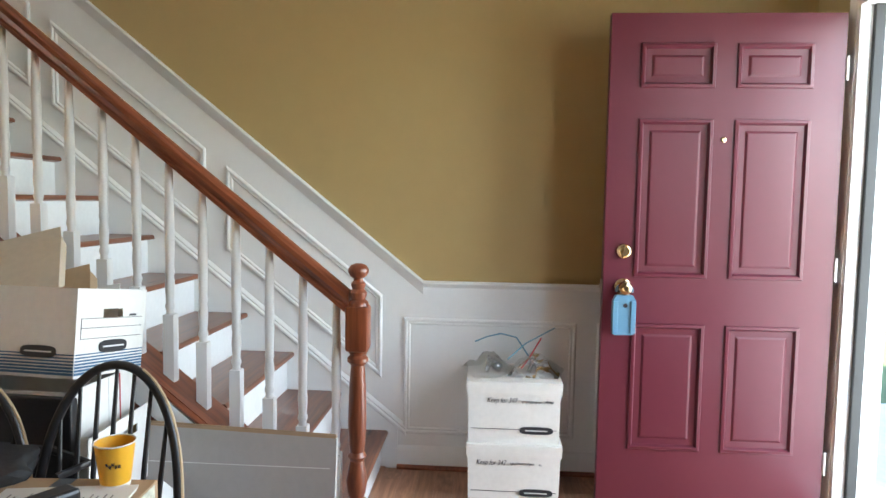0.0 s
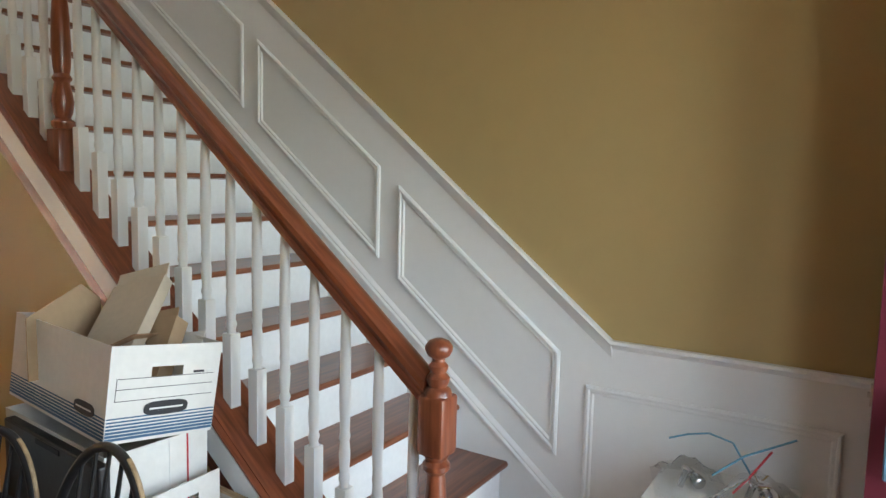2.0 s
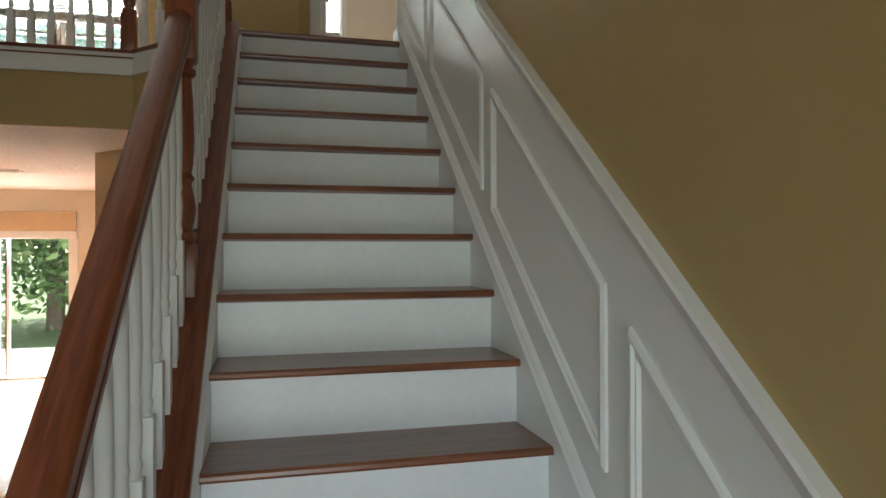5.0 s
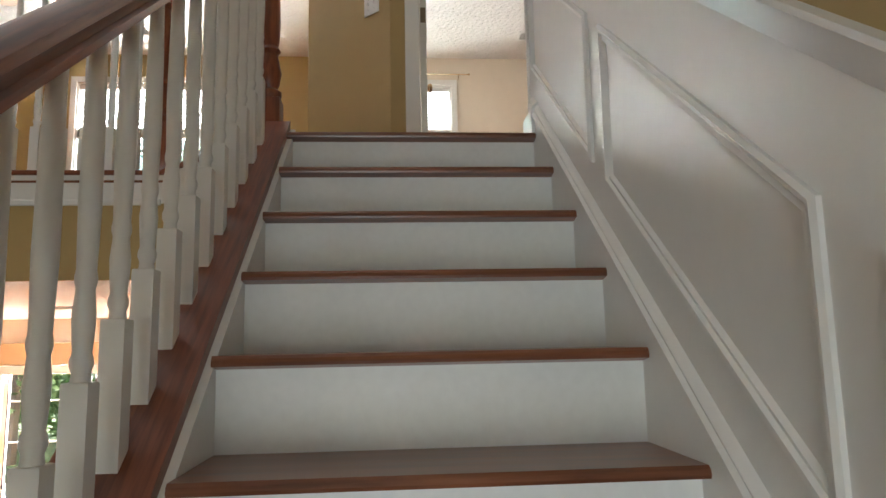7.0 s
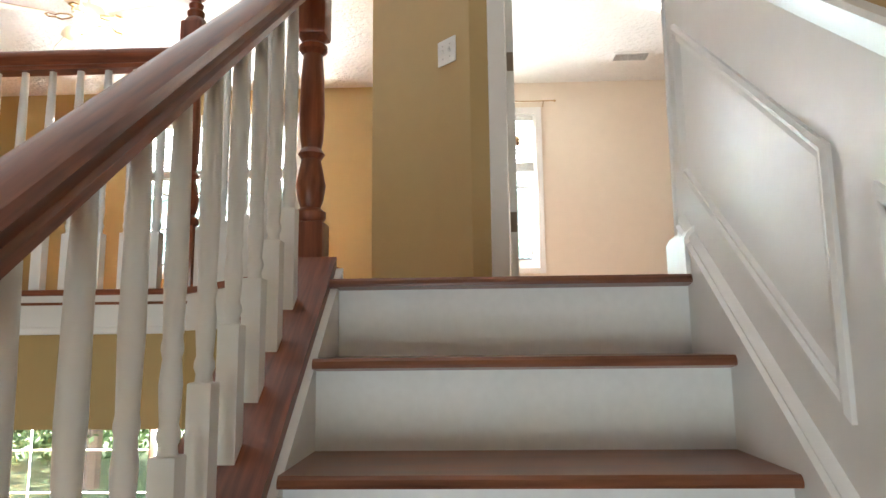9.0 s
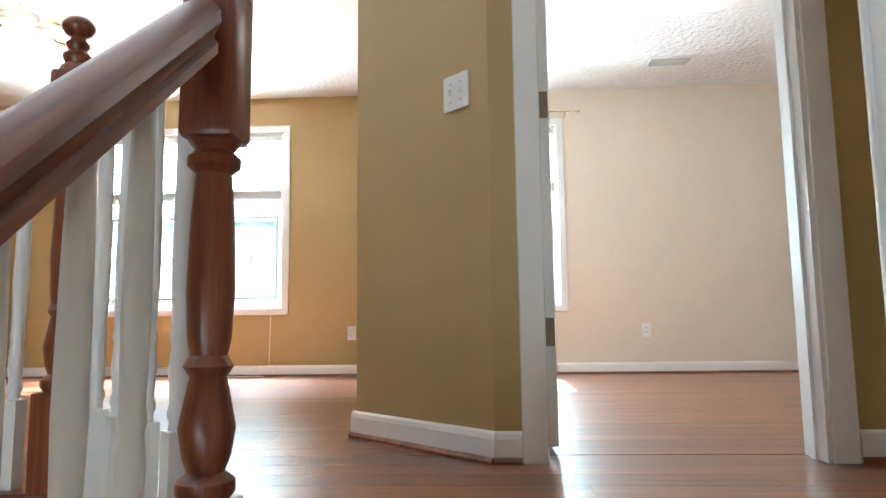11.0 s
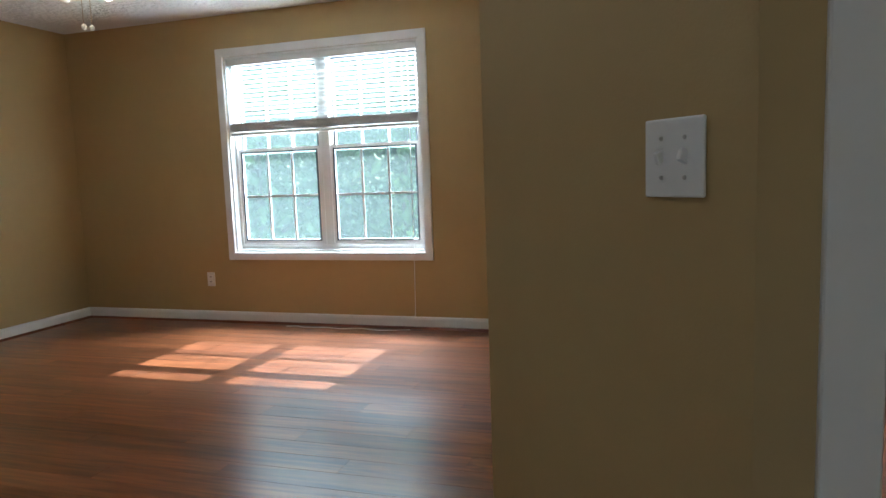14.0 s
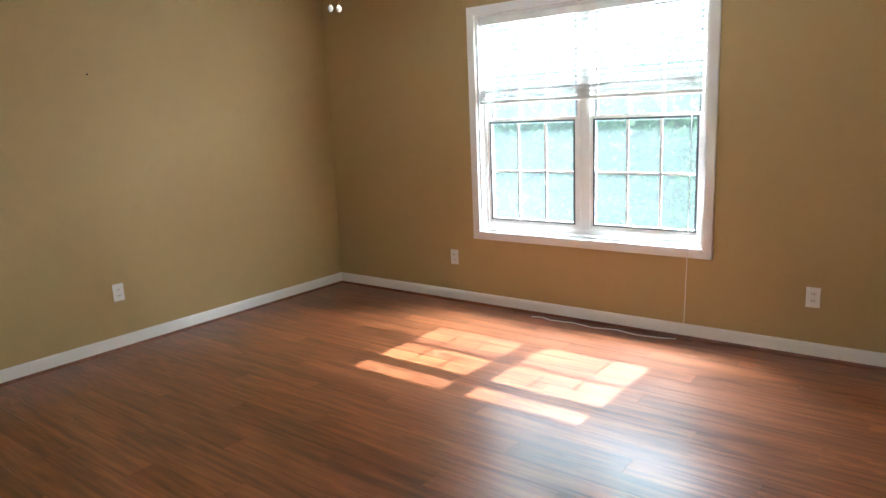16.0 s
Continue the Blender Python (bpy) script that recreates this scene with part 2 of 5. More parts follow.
def thing(name, m=None, label="", category="", group="", kind=""):
    ob = new(name)
    ob.empty_display_size = 0.05
    if m:
        ob.matrix_basis = m
    return tagged(ob, label, category, group, kind)


def setting(name, bm, material, label, category, smooth=False):
    ob = part(name, bm, material, None, "", smooth)
    return tagged(ob, label, category, kind="structure")


def piece(name, me, parent, m=None):
    """A repeat on shared mesh data."""
    ob = new(name, me)
    ob.parent = parent
    if m:
        ob.matrix_basis = m
    return ob


def wall_mesh(bm, axis, a, b, u0, u1, z0, z1, holes=()):
    """A wall across an axis from a to b, along u0..u1, with openings (u0, u1, z0, z1) through it."""
    us = sorted({u0, u1, *(h[0] for h in holes), *(h[1] for h in holes)})
    zs = sorted({z0, z1, *(h[2] for h in holes), *(h[3] for h in holes)})
    us, zs = [u for u in us if u0 <= u <= u1], [z for z in zs if z0 <= z <= z1]

    def solid(i, j):
        if not (0 <= i < len(us) - 1 and 0 <= j < len(zs) - 1):
            return False
        u, z = (us[i] + us[i + 1]) / 2, (zs[j] + zs[j + 1]) / 2
        return not any(h[0] < u < h[1] and h[2] < z < h[3] for h in holes)

    cache = {}

    def v(t, i, j):
        if (t, i, j) not in cache:
            cache[t, i, j] = bm.verts.new((t, us[i], zs[j]) if axis == "x" else (us[i], t, zs[j]))
        return cache[t, i, j]

    for i in range(len(us) - 1):
        for j in range(len(zs) - 1):
            if not solid(i, j):
                continue
            for t in (a, b):
                bm.faces.new((v(t, i, j), v(t, i + 1, j), v(t, i + 1, j + 1), v(t, i, j + 1)))
            for di, dj, e in ((-1, 0, ((i, j), (i, j + 1))), (1, 0, ((i + 1, j), (i + 1, j + 1))), (0, -1, ((i, j), (i + 1, j))), (0, 1, ((i, j + 1), (i + 1, j + 1)))):
                if not solid(i + di, j + dj):
                    bm.faces.new((v(a, *e[0]), v(a, *e[1]), v(b, *e[1]), v(b, *e[0])))


def wall(name, axis, a, b, u0, u1, z0, z1, holes, material, label):
    bm = bmesh.new()
    wall_mesh(bm, axis, a, b, u0, u1, z0, z1, holes)
    return setting(name, bm, material, label, "wall")


# ---- large structure ----
WIN1 = (-3.855, -2.238, 3.325, 4.865)  # loft window opening
WIN2 = (-0.79, 0.142, 3.325, 4.865)  # bedroom window opening
SLIDE = (-6.0, -3.2, 0.0, 2.05)
wall("wall_stair", "x", 0.0, 0.12, -1.9, 3.32, 0, CEIL, (), PAINT, "mustard painted wall beside the staircase above white wainscot")
wall("wall_front", "y", -2.05, -1.9, -6.5, 0.12, 0, CEIL, ((-1.31, -0.36, 0, 2.09), (-2.85, -1.65, 0.9, 2.25)), PAINT, "mustard painted front wall with the open entrance doorway")
wall("wall_west_front", "x", -6.65, -6.5, -2.05, 9.1, 0, LOWC, (), PAINT, "mustard painted side wall of the ground floor")
wall("wall_west_void", "x", -5.55, -5.4, -2.05, 8.2, LOW, CEIL, (), PAINT, "mustard painted loft wall running up from the foyer")
wall("wall_window", "y", 8.05, 8.2, -5.4, -0.98, UP, CEIL, (WIN1,), PAINT, "mustard painted loft wall around the double window")
wall("wall_bedroom_window", "y", 8.05, 8.2, -0.98, 3.2, UP, CEIL, (WIN2,), CREAM, "cream painted bedroom wall around a window")
wall("wall_bedroom_east", "x", 3.1, 3.25, 3.4, 8.05, UP, CEIL, (), CREAM, "cream painted bedroom side wall")
wall("wall_partition", "x", -1.02, -0.98, 4.98, 8.05, UP, CEIL, (), PAINT, "mustard painted partition of the loft")
wall("wall_partition_bedroom", "x", -0.979, -0.90, 4.98, 8.05, UP, CEIL, (), CREAM, "cream painted partition of the bedroom")
wall("wall_landing", "y", 4.40, 4.50, -0.52, 1.4, UP, CEIL, ((-0.387, 0.435, UP, UP + 2.05),), PAINT, "mustard painted landing wall with the bedroom doorway")
wall("wall_landing_back", "y", 4.501, 4.52, -0.43, 3.1, UP, CEIL, ((-0.387, 0.435, UP, UP + 2.05),), CREAM, "cream painted inside face of the bedroom doorway wall")
wall("wall_landing_south", "y", 3.20, 3.32, 0.12, 1.4, UP, CEIL, (), PAINT, "mustard painted wall at the end of the landing")
wall("wall_landing_east", "x", 1.4, 1.5, 3.20, 4.5, UP, CEIL, (), PAINT, "mustard painted wall closing the landing")
bm = bmesh.new()
prism(bm, [(-1.02, 4.91), (-0.52, 4.40), (-0.43, 4.50), (-0.91, 4.985), (-1.02, 4.985)], "z", UP, CEIL)
setting("wall_diagonal", bm, PAINT, "mustard painted diagonal wall with a light switch", "wall")

# floors and ceilings
bm = bmesh.new()
box(bm, -6.5, 0.0, -1.9, 9.1, -0.12, -0.0015)
floor_low = setting("floor", bm, FOYERWOOD, "reddish oak strip floor of the foyer", "floor")
bm = bmesh.new()
prism(bm, [(-1.5, 3.9), (-0.89, 3.29), (-0.84, 3.262), (0.02, 3.262), (0.02, 3.30), (1.45, 3.30), (1.45, 4.45), (3.15, 4.45), (3.15, 8.15), (-5.45, 8.15), (-5.45, 3.9)], "z", LOWC + 0.04, UP - 0.0015)
floor_up = setting("floor_loft", bm, LAMINATE, "glossy reddish oak laminate floor of the loft and bedroom", "floor")
bm = bmesh.new()
box(bm, -6.6, 3.3, -2.05, 8.2, CEIL, CEIL + 0.12)
setting("ceiling", bm, CEILING, "white stippled ceiling", "ceiling")
bm = bmesh.new()
prism(bm, [(-6.5, 3.92), (-1.5, 3.92), (-0.95, 3.35), (3.1, 3.35), (3.1, 9.1), (-6.5, 9.1)], "z", LOWC, LOWC + 0.03)
setting("ceiling_low", bm, CEILING, "white ceiling under the loft", "ceiling")
bm = bmesh.new()
box(bm, -6.5, -5.55, -2.05, 3.9, LOW, LOW + 0.1)
setting("ceiling_side", bm, CEILING, "white ceiling of the side bay", "ceiling")

# ground floor rear
wall("wall_rear", "y", 9.1, 9.25, -6.5, 3.2, 0, LOWC, (SLIDE,), CREAM, "peach painted rear wall around the patio door")
# The opening is made up so the added kitchen lamp can shine in.
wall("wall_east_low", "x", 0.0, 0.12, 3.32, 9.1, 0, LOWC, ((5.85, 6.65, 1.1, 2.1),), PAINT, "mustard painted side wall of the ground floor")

# ---- wainscot on the stair wall ----
def nose(y):
    """Height of the line through the stair nosings."""
    return RISE + RISE / RUN * y


SL = RISE / RUN
bm = bmesh.new()
prism(bm, [(-1.9, 0.0), (3.32, 0.0), (3.32, 0.895 + SL * (3.32 + 0.165)), (-0.165, 0.895), (-1.9, 0.895)], "x", -0.006, 0.0)
wains = setting("wainscot", bm, TRIM, "white painted wainscot with sloping panel mouldings", "wainscot")
PROFILE = [(0.0, 0.0), (0.030, 0.0), (0.034, -0.010), (0.026, -0.022), (0.020, -0.036), (0.014, -0.05), (0.008, -0.066), (0.0, -0.07)]


def sweep(bm, prof, y0, z0, y1, z1, x=0.0):
    """A moulding profile (out of the wall, up) along the stair wall, cut upright at both ends."""
    a = [bm.verts.new((x - o, y0, z0 + h)) for o, h in prof]
    b = [bm.verts.new((x - o, y1, z1 + h)) for o, h in prof]
    for i in range(len(prof)):
        j = (i + 1) % len(prof)
        bm.faces.new((a[i], a[j], b[j], b[i]))
    bm.faces.new(a[::-1]), bm.faces.new(b)


bm = bmesh.new()
sweep(bm, PROFILE, -0.165, 0.908, 3.32, 0.908 + SL * 3.485)
part("chair_rail", bm, TRIM, wains, "", True)
bm = bmesh.new()
sweep(bm, PROFILE[:3] + [(0.01, -0.03), (0.0, -0.034)], -1.9, 0.908, -0.165, 0.908)
part("chair_rail", bm, TRIM, wains, "", True)


def panel_frame(pts):
    """A raised moulding round a panel; pts in y and z, in order round it."""
    bm = bmesh.new()
    c = Vector((sum(p[0] for p in pts) / 4, sum(p[1] for p in pts) / 4))
    rings = []
    n = len(pts)
    for ins, out in ((0.0, 0.006), (0.0, 0.014), (0.007, 0.020), (0.014, 0.019), (0.018, 0.012), (0.027, 0.015), (0.032, 0.006)):
        ring = []
        for i in range(n):
            p, q, r = (Vector(pts[(i + k) % n]) for k in (-1, 0, 1))
            d1, d2 = (q - p).normalized(), (r - q).normalized()
            n1, n2 = Vector((-d1.y, d1.x)), Vector((-d2.y, d2.x))
            if n1.dot(c - q) < 0:
                n1 = -n1
            if n2.dot(c - q) < 0:
                n2 = -n2
            k = ins / (1 + n1.dot(n2))
            s = q + (n1 + n2) * k
            ring.append(bm.verts.new((-out, s.x, s.y)))
        rings.append(ring)
    for a, b in zip(rings, rings[1:]):
        for i in range(n):
            bm.faces.new((a[i], a[(i + 1) % n], b[(i + 1) % n], b[i]))
    return bm


for k in range(4):
    y0, y1 = 0.03 + 0.8565 * k, 0.785 + 0.8565 * k
    if y1 > 3.25:
        y1 = 3.25
    t0, t1 = 0.836 + 0.792 * (y0 - 0.03), 0.836 + 0.792 * (y1 - 0.03)
    part("panel_moulding", panel_frame([(y0, t0 - 0.40), (y1, t1 - 0.40), (y1, t1), (y0, t0)]), TRIM, wains, "", True)
part("panel_moulding", panel_frame([(-0.075, 0.17), (-0.075, 0.73), (-0.885, 0.73), (-0.885, 0.17)]), TRIM, wains, "", True)
part("panel_moulding", panel_frame([(-0.98, 0.17), (-0.98, 0.73), (-1.78, 0.73), (-1.78, 0.17)]), TRIM, wains, "", True)
# sloping skirt board with its cap along the treads, then level base
bm = bmesh.new()
prism(bm, [(-0.05, 0.0), (0.0, 0.0), (3.28, nose(3.28) - 0.28), (3.28, nose(3.28) + 0.065), (-0.05, nose(-0.05) + 0.065)], "x", -0.020, -0.006)
part("skirt_board", bm, TRIM, wains)
SKIRT = [(0.006, 0.0), (0.022, 0.0), (0.028, 0.006), (0.028, 0.018), (0.020, 0.026), (0.022, 0.034), (0.012, 0.048), (0.006, 0.05)]
bm = bmesh.new()
sweep(bm, SKIRT, -0.09, nose(-0.09) + 0.05, 3.27, nose(3.27) + 0.05)
part("skirt_cap", bm, TRIM, wains, "", True)
bm = bmesh.new()
sweep(bm, [(0.006, 0.0), (0.02, 0.0), (0.02, 0.085), (0.012, 0.10), (0.006, 0.11)], -1.9, 0.0, -0.05, 0.0)
part("base_board", bm, TRIM, wains, "", True)
bm = bmesh.new()
sweep(bm, [(0.02, 0.0), (0.034, 0.0), (0.034, 0.01), (0.026, 0.018), (0.02, 0.02)], -1.9, 0.0, -0.05, 0.0)
part("shoe_mould", bm, NEWEL, wains, "reddish stained shoe moulding", True)
# end of the wall at the landing: corner board and a short base return
bm = bmesh.new()
box(bm, -0.014, 0.134, 3.32, 3.332, UP, 3.68, 0.003)
part("corner_board", bm, TRIM, wains)
bm = bmesh.new()
sweep(bm, [(0.006, 0.0), (0.032, 0.0), (0.032, 0.085), (0.024, 0.10), (0.006, 0.115)], 3.20, UP, 3.345, UP)
part("base_return", bm, TRIM, wains, "", True)

# ---- staircase ----
stairs = thing("staircase", None, "enclosed straight staircase with white risers and stained oak treads", "staircase", kind="structure")
XL, XR = -0.852, -0.020
bm = bmesh.new()
prism(bm, [(-0.0, 0.0), (-0.034, 0.006), (-0.036, 0.012), (-0.034, 0.020), (-0.028, 0.026), (RUN + 0.002, 0.026), (RUN + 0.002, 0.0)], "x", XL, XR)
for v in bm.verts:
    v.co.z -= 0.026
tread_me = finish(bm, "tread", TREAD)
bm = bmesh.new()
box(bm, XL, XR, 0.0, 0.016, 0.0, RISE - 0.026)
riser_me = finish(bm, "riser", RISER)
for k in range(1, 16):
    y = RUN * (k - 1) + 0.03
    piece("riser", riser_me, stairs, pose(0, y, RISE * (k - 1)))
    if k < 15:
        piece("tread", tread_me, stairs, pose(0, y, RISE * k))
bm = bmesh.new()
prism(bm, [(0.0, 0.0), (-0.034, 0.006), (-0.036, 0.012), (-0.034, 0.020), (-0.028, 0.026), (0.06, 0.026), (0.06, 0.0)], "x", XL - 0.05, XR + 0.012)
for v in bm.verts:
    v.co.z -= 0.026
top = part("landing_nosing", bm, TREAD, stairs)
top.location = (0, RUN * 14 + 0.03, UP)
# inner white skirt, brown outer stringer with its cap, white trim and wall below
bm = bmesh.new()
prism(bm, [(0.0, 0.0), (3.28, nose(3.28) - 0.32), (3.28, nose(3.28) - 0.03), (-0.03, nose(-0.03) - 0.03), (-0.03, 0.0)], "x", -0.868, -0.851)
part("inner_skirt", bm, TRIM, stairs)
bm = bmesh.new()
prism(bm, [(0.0, 0.0), (3.28, nose(3.28) - 0.22), (3.28, nose(3.28)), (-0.05, nose(-0.05)), (-0.05, 0.0)], "x", -1.03, -0.868)
part("stringer", bm, CHERRY, stairs, "cherry stained closed stringer")
bm = bmesh.new()
sweep(bm, [(0.0, 0.0), (0.010, 0.0), (0.016, 0.006), (0.016, 0.014), (0.009, 0.020), (0.0, 0.022)], -0.02, nose(-0.02) - 0.026, 3.26, nose(3.26) - 0.026, -1.03)
part("stringer_mould", bm, CHERRY, stairs, "", True)
bm = bmesh.new()
prism(bm, [(0.02, 0.0), (0.02, nose(0.02) - 0.03), (3.30, nose(3.30) - 0.03), (3.30, nose(3.30) - 0.125), (0.03, nose(0.03) - 0.125)], "x", -1.042, -0.872)
part("stringer_trim", bm, TRIM, stairs)
bm = bmesh.new()
prism(bm, [(0.12, 0.0), (4.35, 0.0), (4.35, LOWC), (3.3, LOWC), (3.25, nose(3.25) - 0.30), (2.92, LOWC - 0.005), (0.12, nose(0.12) - 0.115)], "x", -1.026, -0.874)
setting("wall_under_stairs", bm, PAINT, "mustard painted wall under the staircase", "wall")

# ---- stair railing ----
RX = -0.948
rail = thing("stair_railing", None, "cherry handrail and newels with white turned balusters", "railing", kind="structure")
RAILP = [(-0.029, 0.0), (-0.029, 0.015), (-0.023, 0.022), (-0.026, 0.033), (-0.033, 0.046), (-0.031, 0.064), (-0.020, 0.077), (0.0, 0.083), (0.020, 0.077), (0.031, 0.064), (0.033, 0.046), (0.026, 0.033), (0.023, 0.022), (0.029, 0.015), (0.029, 0.0)]


def rail_bar(bm, p, q):
    """A moulded handrail from p to q, its profile upright across the way."""
    p, q = Vector(p), Vector(q)
    d = (q - p).normalized()
    side = d.cross(Vector((0, 0, 1))).normalized()
    a = [bm.verts.new(p + side * s + Vector((0, 0, h))) for s, h in RAILP]
    b = [bm.verts.new(q + side * s + Vector((0, 0, h))) for s, h in RAILP]
    for i in range(len(RAILP)):
        j = (i + 1) % len(RAILP)
        bm.faces.new((a[i], a[j], b[j], b[i]))
    bm.faces.new(a[::-1]), bm.faces.new(b)


RH = 0.728  # underside of the rail above the nosing line
bm = bmesh.new()
rail_bar(bm, (RX, -0.01, nose(-0.01) + RH), (RX, 1.625, nose(1.625) + RH))
part("handrail", bm, CHERRY, rail, "", True)
bm = bmesh.new()
rail_bar(bm, (RX, 1.625, nose(1.625) + RH), (RX, 3.26, nose(3.26) + RH))
part("handrail", bm, CHERRY, rail, "", True)


def newel_mesh(h, base_h, w=0.083, block=0.19):
    """A newel: square foot, turned shaft, square block for the rail and a turned ball cap. h: height of the block's top."""
    bm = bmesh.new()
    s = w / 2
    box(bm, -s, s, -s, s, 0, base_h, 0.004)
    box(bm, -s, s, -s, s, h - block, h - 0.012, 0.011)
    lathe(bm, [(s * 0.7, base_h - 0.005), (s * 0.98, base_h + 0.012), (s * 0.98, base_h + 0.028), (s * 0.62, base_h + 0.04), (s * 0.8, base_h + 0.06), (s * 0.95, base_h + 0.10), (s * 0.62, base_h + 0.17), (s * 0.85, base_h + 0.185), (s * 0.62, base_h + 0.20)], 20)
    b0, b1 = base_h + 0.20, h - block
    L = b1 - b0
    lathe(bm, [(s * 0.62, b0), (s * 0.74, b0 + 0.08 * L), (s * 0.82, b0 + 0.3 * L), (s * 0.74, b0 + 0.65 * L), (s * 0.58, b0 + 0.9 * L), (s * 0.56, b0 + L - 0.05), (s * 0.92, b0 + L - 0.036), (s * 0.92, b0 + L - 0.024), (s * 0.66, b0 + L - 0.014), (s * 0.9, b0 + L)], 20)
    lathe(bm, [(s * 0.95, h - 0.014), (s * 0.85, h), (s * 0.60, h + 0.008), (s * 0.74, h + 0.020), (s * 0.76, h + 0.030), (s * 0.50, h + 0.042), (s * 0.62, h + 0.052), (s * 0.64, h + 0.060), (s * 0.42, h + 0.070), (s * 0.42, h + 0.077), (s * 0.72, h + 0.085), (s * 0.90, h + 0.098), (s * 0.90, h + 0.108), (s * 0.66, h + 0.121), (s * 0.25, h + 0.127)], 20)
    return bm


n1 = part("newel_post", newel_mesh(0.944, 0.235, 0.076, 0.165), NEWEL, rail, "", True)
n1.location = (-0.955, -0.038, 0.004)
n2 = part("newel_post", newel_mesh(0.95, 0.20, block=0.23), NEWEL, rail, "", True)
n2.location = (RX, 1.635, nose(1.635) - 0.08)
n3 = part("newel_post", newel_mesh(1.03, 0.22, block=0.30), NEWEL, rail, "", True)
n3.location = (-0.95, 3.335, UP - 0.06)


def baluster_mesh(h, sq, w=0.037):
    """A white turned baluster: square foot, vase and tapered shaft."""
    bm = bmesh.new()
    s = w / 2
    box(bm, -s, s, -s, s, 0, sq, 0.003, True)
    t = h - sq
    lathe(bm, [(s * 0.8, sq - 0.004), (s * 0.68, sq + 0.012), (s * 0.88, sq + 0.022), (s * 0.88, sq + 0.030), (s * 0.70, sq + 0.040), (s * 0.82, sq + 0.070), (s * 0.88, sq + 0.095), (s * 0.70, sq + 0.130), (s * 0.84, sq + 0.140), (s * 0.84, sq + 0.147), (s * 0.74, sq + 0.157), (s * 0.88, sq + 0.2 * t + 0.15), (s * 0.80, sq + 0.75 * t), (s * 0.64, h)], 10)
    return finish(bm, "baluster", TRIM, True)


stair_bal = baluster_mesh(0.76, 0.235)
y = 0.036
while y < 3.2:
    if abs(y - 1.635) > 0.065:
        piece("baluster", stair_bal, rail, pose(RX, y, nose(y) - 0.018))
    y += RUN / 2

# ---- loft railing with its fascia ----
lrail = thing("loft_railing", None, "loft guard rail of dark cherry wood with white balusters", "railing", kind="structure")
LZ = UP + 0.043
bm = bmesh.new()
box(bm, -5.4, -1.5, 3.87, 3.93, UP - 0.10, LZ - 0.02)
prism(bm, [(-1.5, 3.87), (-0.915, 3.285), (-0.875, 3.33), (-1.47, 3.93), (-1.5, 3.93)], "z", UP - 0.10, LZ - 0.02)
part("fascia", bm, TRIM, lrail)
bm = bmesh.new()
box(bm, -5.4, -1.5, 3.855, 3.87, UP - 0.11, UP - 0.085, 0.004)
part("fascia_mould", bm, TRIM, lrail)
bm = bmesh.new()
box(bm, -5.4, -1.49, 3.855, 3.945, LZ - 0.02, LZ, 0.004)
part("shoe_rail", bm, LEVELRAIL, lrail)
bm = bmesh.new()
prism(bm, [(-1.5, 3.855), (-0.925, 3.28), (-0.875, 3.345), (-1.46, 3.94)], "z", LZ - 0.019, LZ + 0.001)
part("shoe_rail", bm, LEVELRAIL, lrail)
bm = bmesh.new()
rail_bar(bm, (-5.4, 3.9, UP + 0.845), (-1.525, 3.9, UP + 0.845))
part("handrail", bm, LEVELRAIL, lrail, "", True)
bm = bmesh.new()
rail_bar(bm, (-1.525, 3.9, UP + 0.845), (-0.93, 3.33, UP + 0.845))
part("handrail", bm, LEVELRAIL, lrail, "", True)
nl = part("newel_post", newel_mesh(0.99, 0.22), NEWEL, lrail, "", True)
nl.location = (-1.525, 3.9, UP + 0.04)
loft_bal = baluster_mesh(0.810, 0.20)
for i in range(36):
    piece("baluster", loft_bal, lrail, pose(-1.632 - 0.1035 * i, 3.9, LZ))
for i in range(1, 6):
    f = i / 6
    piece("baluster", loft_bal, lrail, pose(-1.525 + 0.59 * f, 3.9 - 0.57 * f, LZ, 0, 0, 45))
bm = bmesh.new()
box(bm, -5.4, -1.5, 3.876, 3.897, LOW, UP - 0.101)
prism(bm, [(-1.5, 3.876), (-0.925, 3.30), (-0.905, 3.315), (-1.495, 3.897)], "z", LOW, UP - 0.101)
setting("wall_loft_edge", bm, PAINT, "mustard painted band below the loft railing", "wall")


# ---- trim, doors and windows ----
def base_run(p, q, normal, z=UP, name="baseboard", parent=None):
    """A baseboard with its stained shoe from p to q along a wall that faces the normal."""
    p, q, n = Vector((*p, z)), Vector((*q, z)), Vector((*normal, 0)).normalized()
    root = parent or thing(name, None, "white painted baseboard with a stained shoe moulding", "baseboard", kind="structure")
    for nm, prof, mt in (("board", [(0, 0), (0.014, 0), (0.014, 0.07), (0.010, 0.085), (0.004, 0.092), (0, 0.092)], TRIM), ("shoe", [(0.014, 0), (0.027, 0), (0.026, 0.008), (0.02, 0.016), (0.014, 0.018)], TREAD)):
        bm = bmesh.new()
        a = [bm.verts.new(p + n * o + Vector((0, 0, h))) for o, h in prof]
        b = [bm.verts.new(q + n * o + Vector((0, 0, h))) for o, h in prof]
        for i in range(len(prof)):
            j = (i + 1) % len(prof)
            bm.faces.new((a[i], a[j], b[j], b[i]))
        bm.faces.new(a[::-1]), bm.faces.new(b)
        part(nm, bm, mt, root)


base_run((-5.4, 8.05), (-1.02, 8.05), (0, -1))
base_run((-5.4, 3.95), (-5.4, 8.05), (1, 0))
base_run((-1.02, 4.90), (-1.02, 8.05), (-1, 0))
base_run((-1.03, 4.91), (-0.515, 4.395), (-1, -1))
base_run((-0.525, 4.40), (-0.442, 4.40), (0, -1))
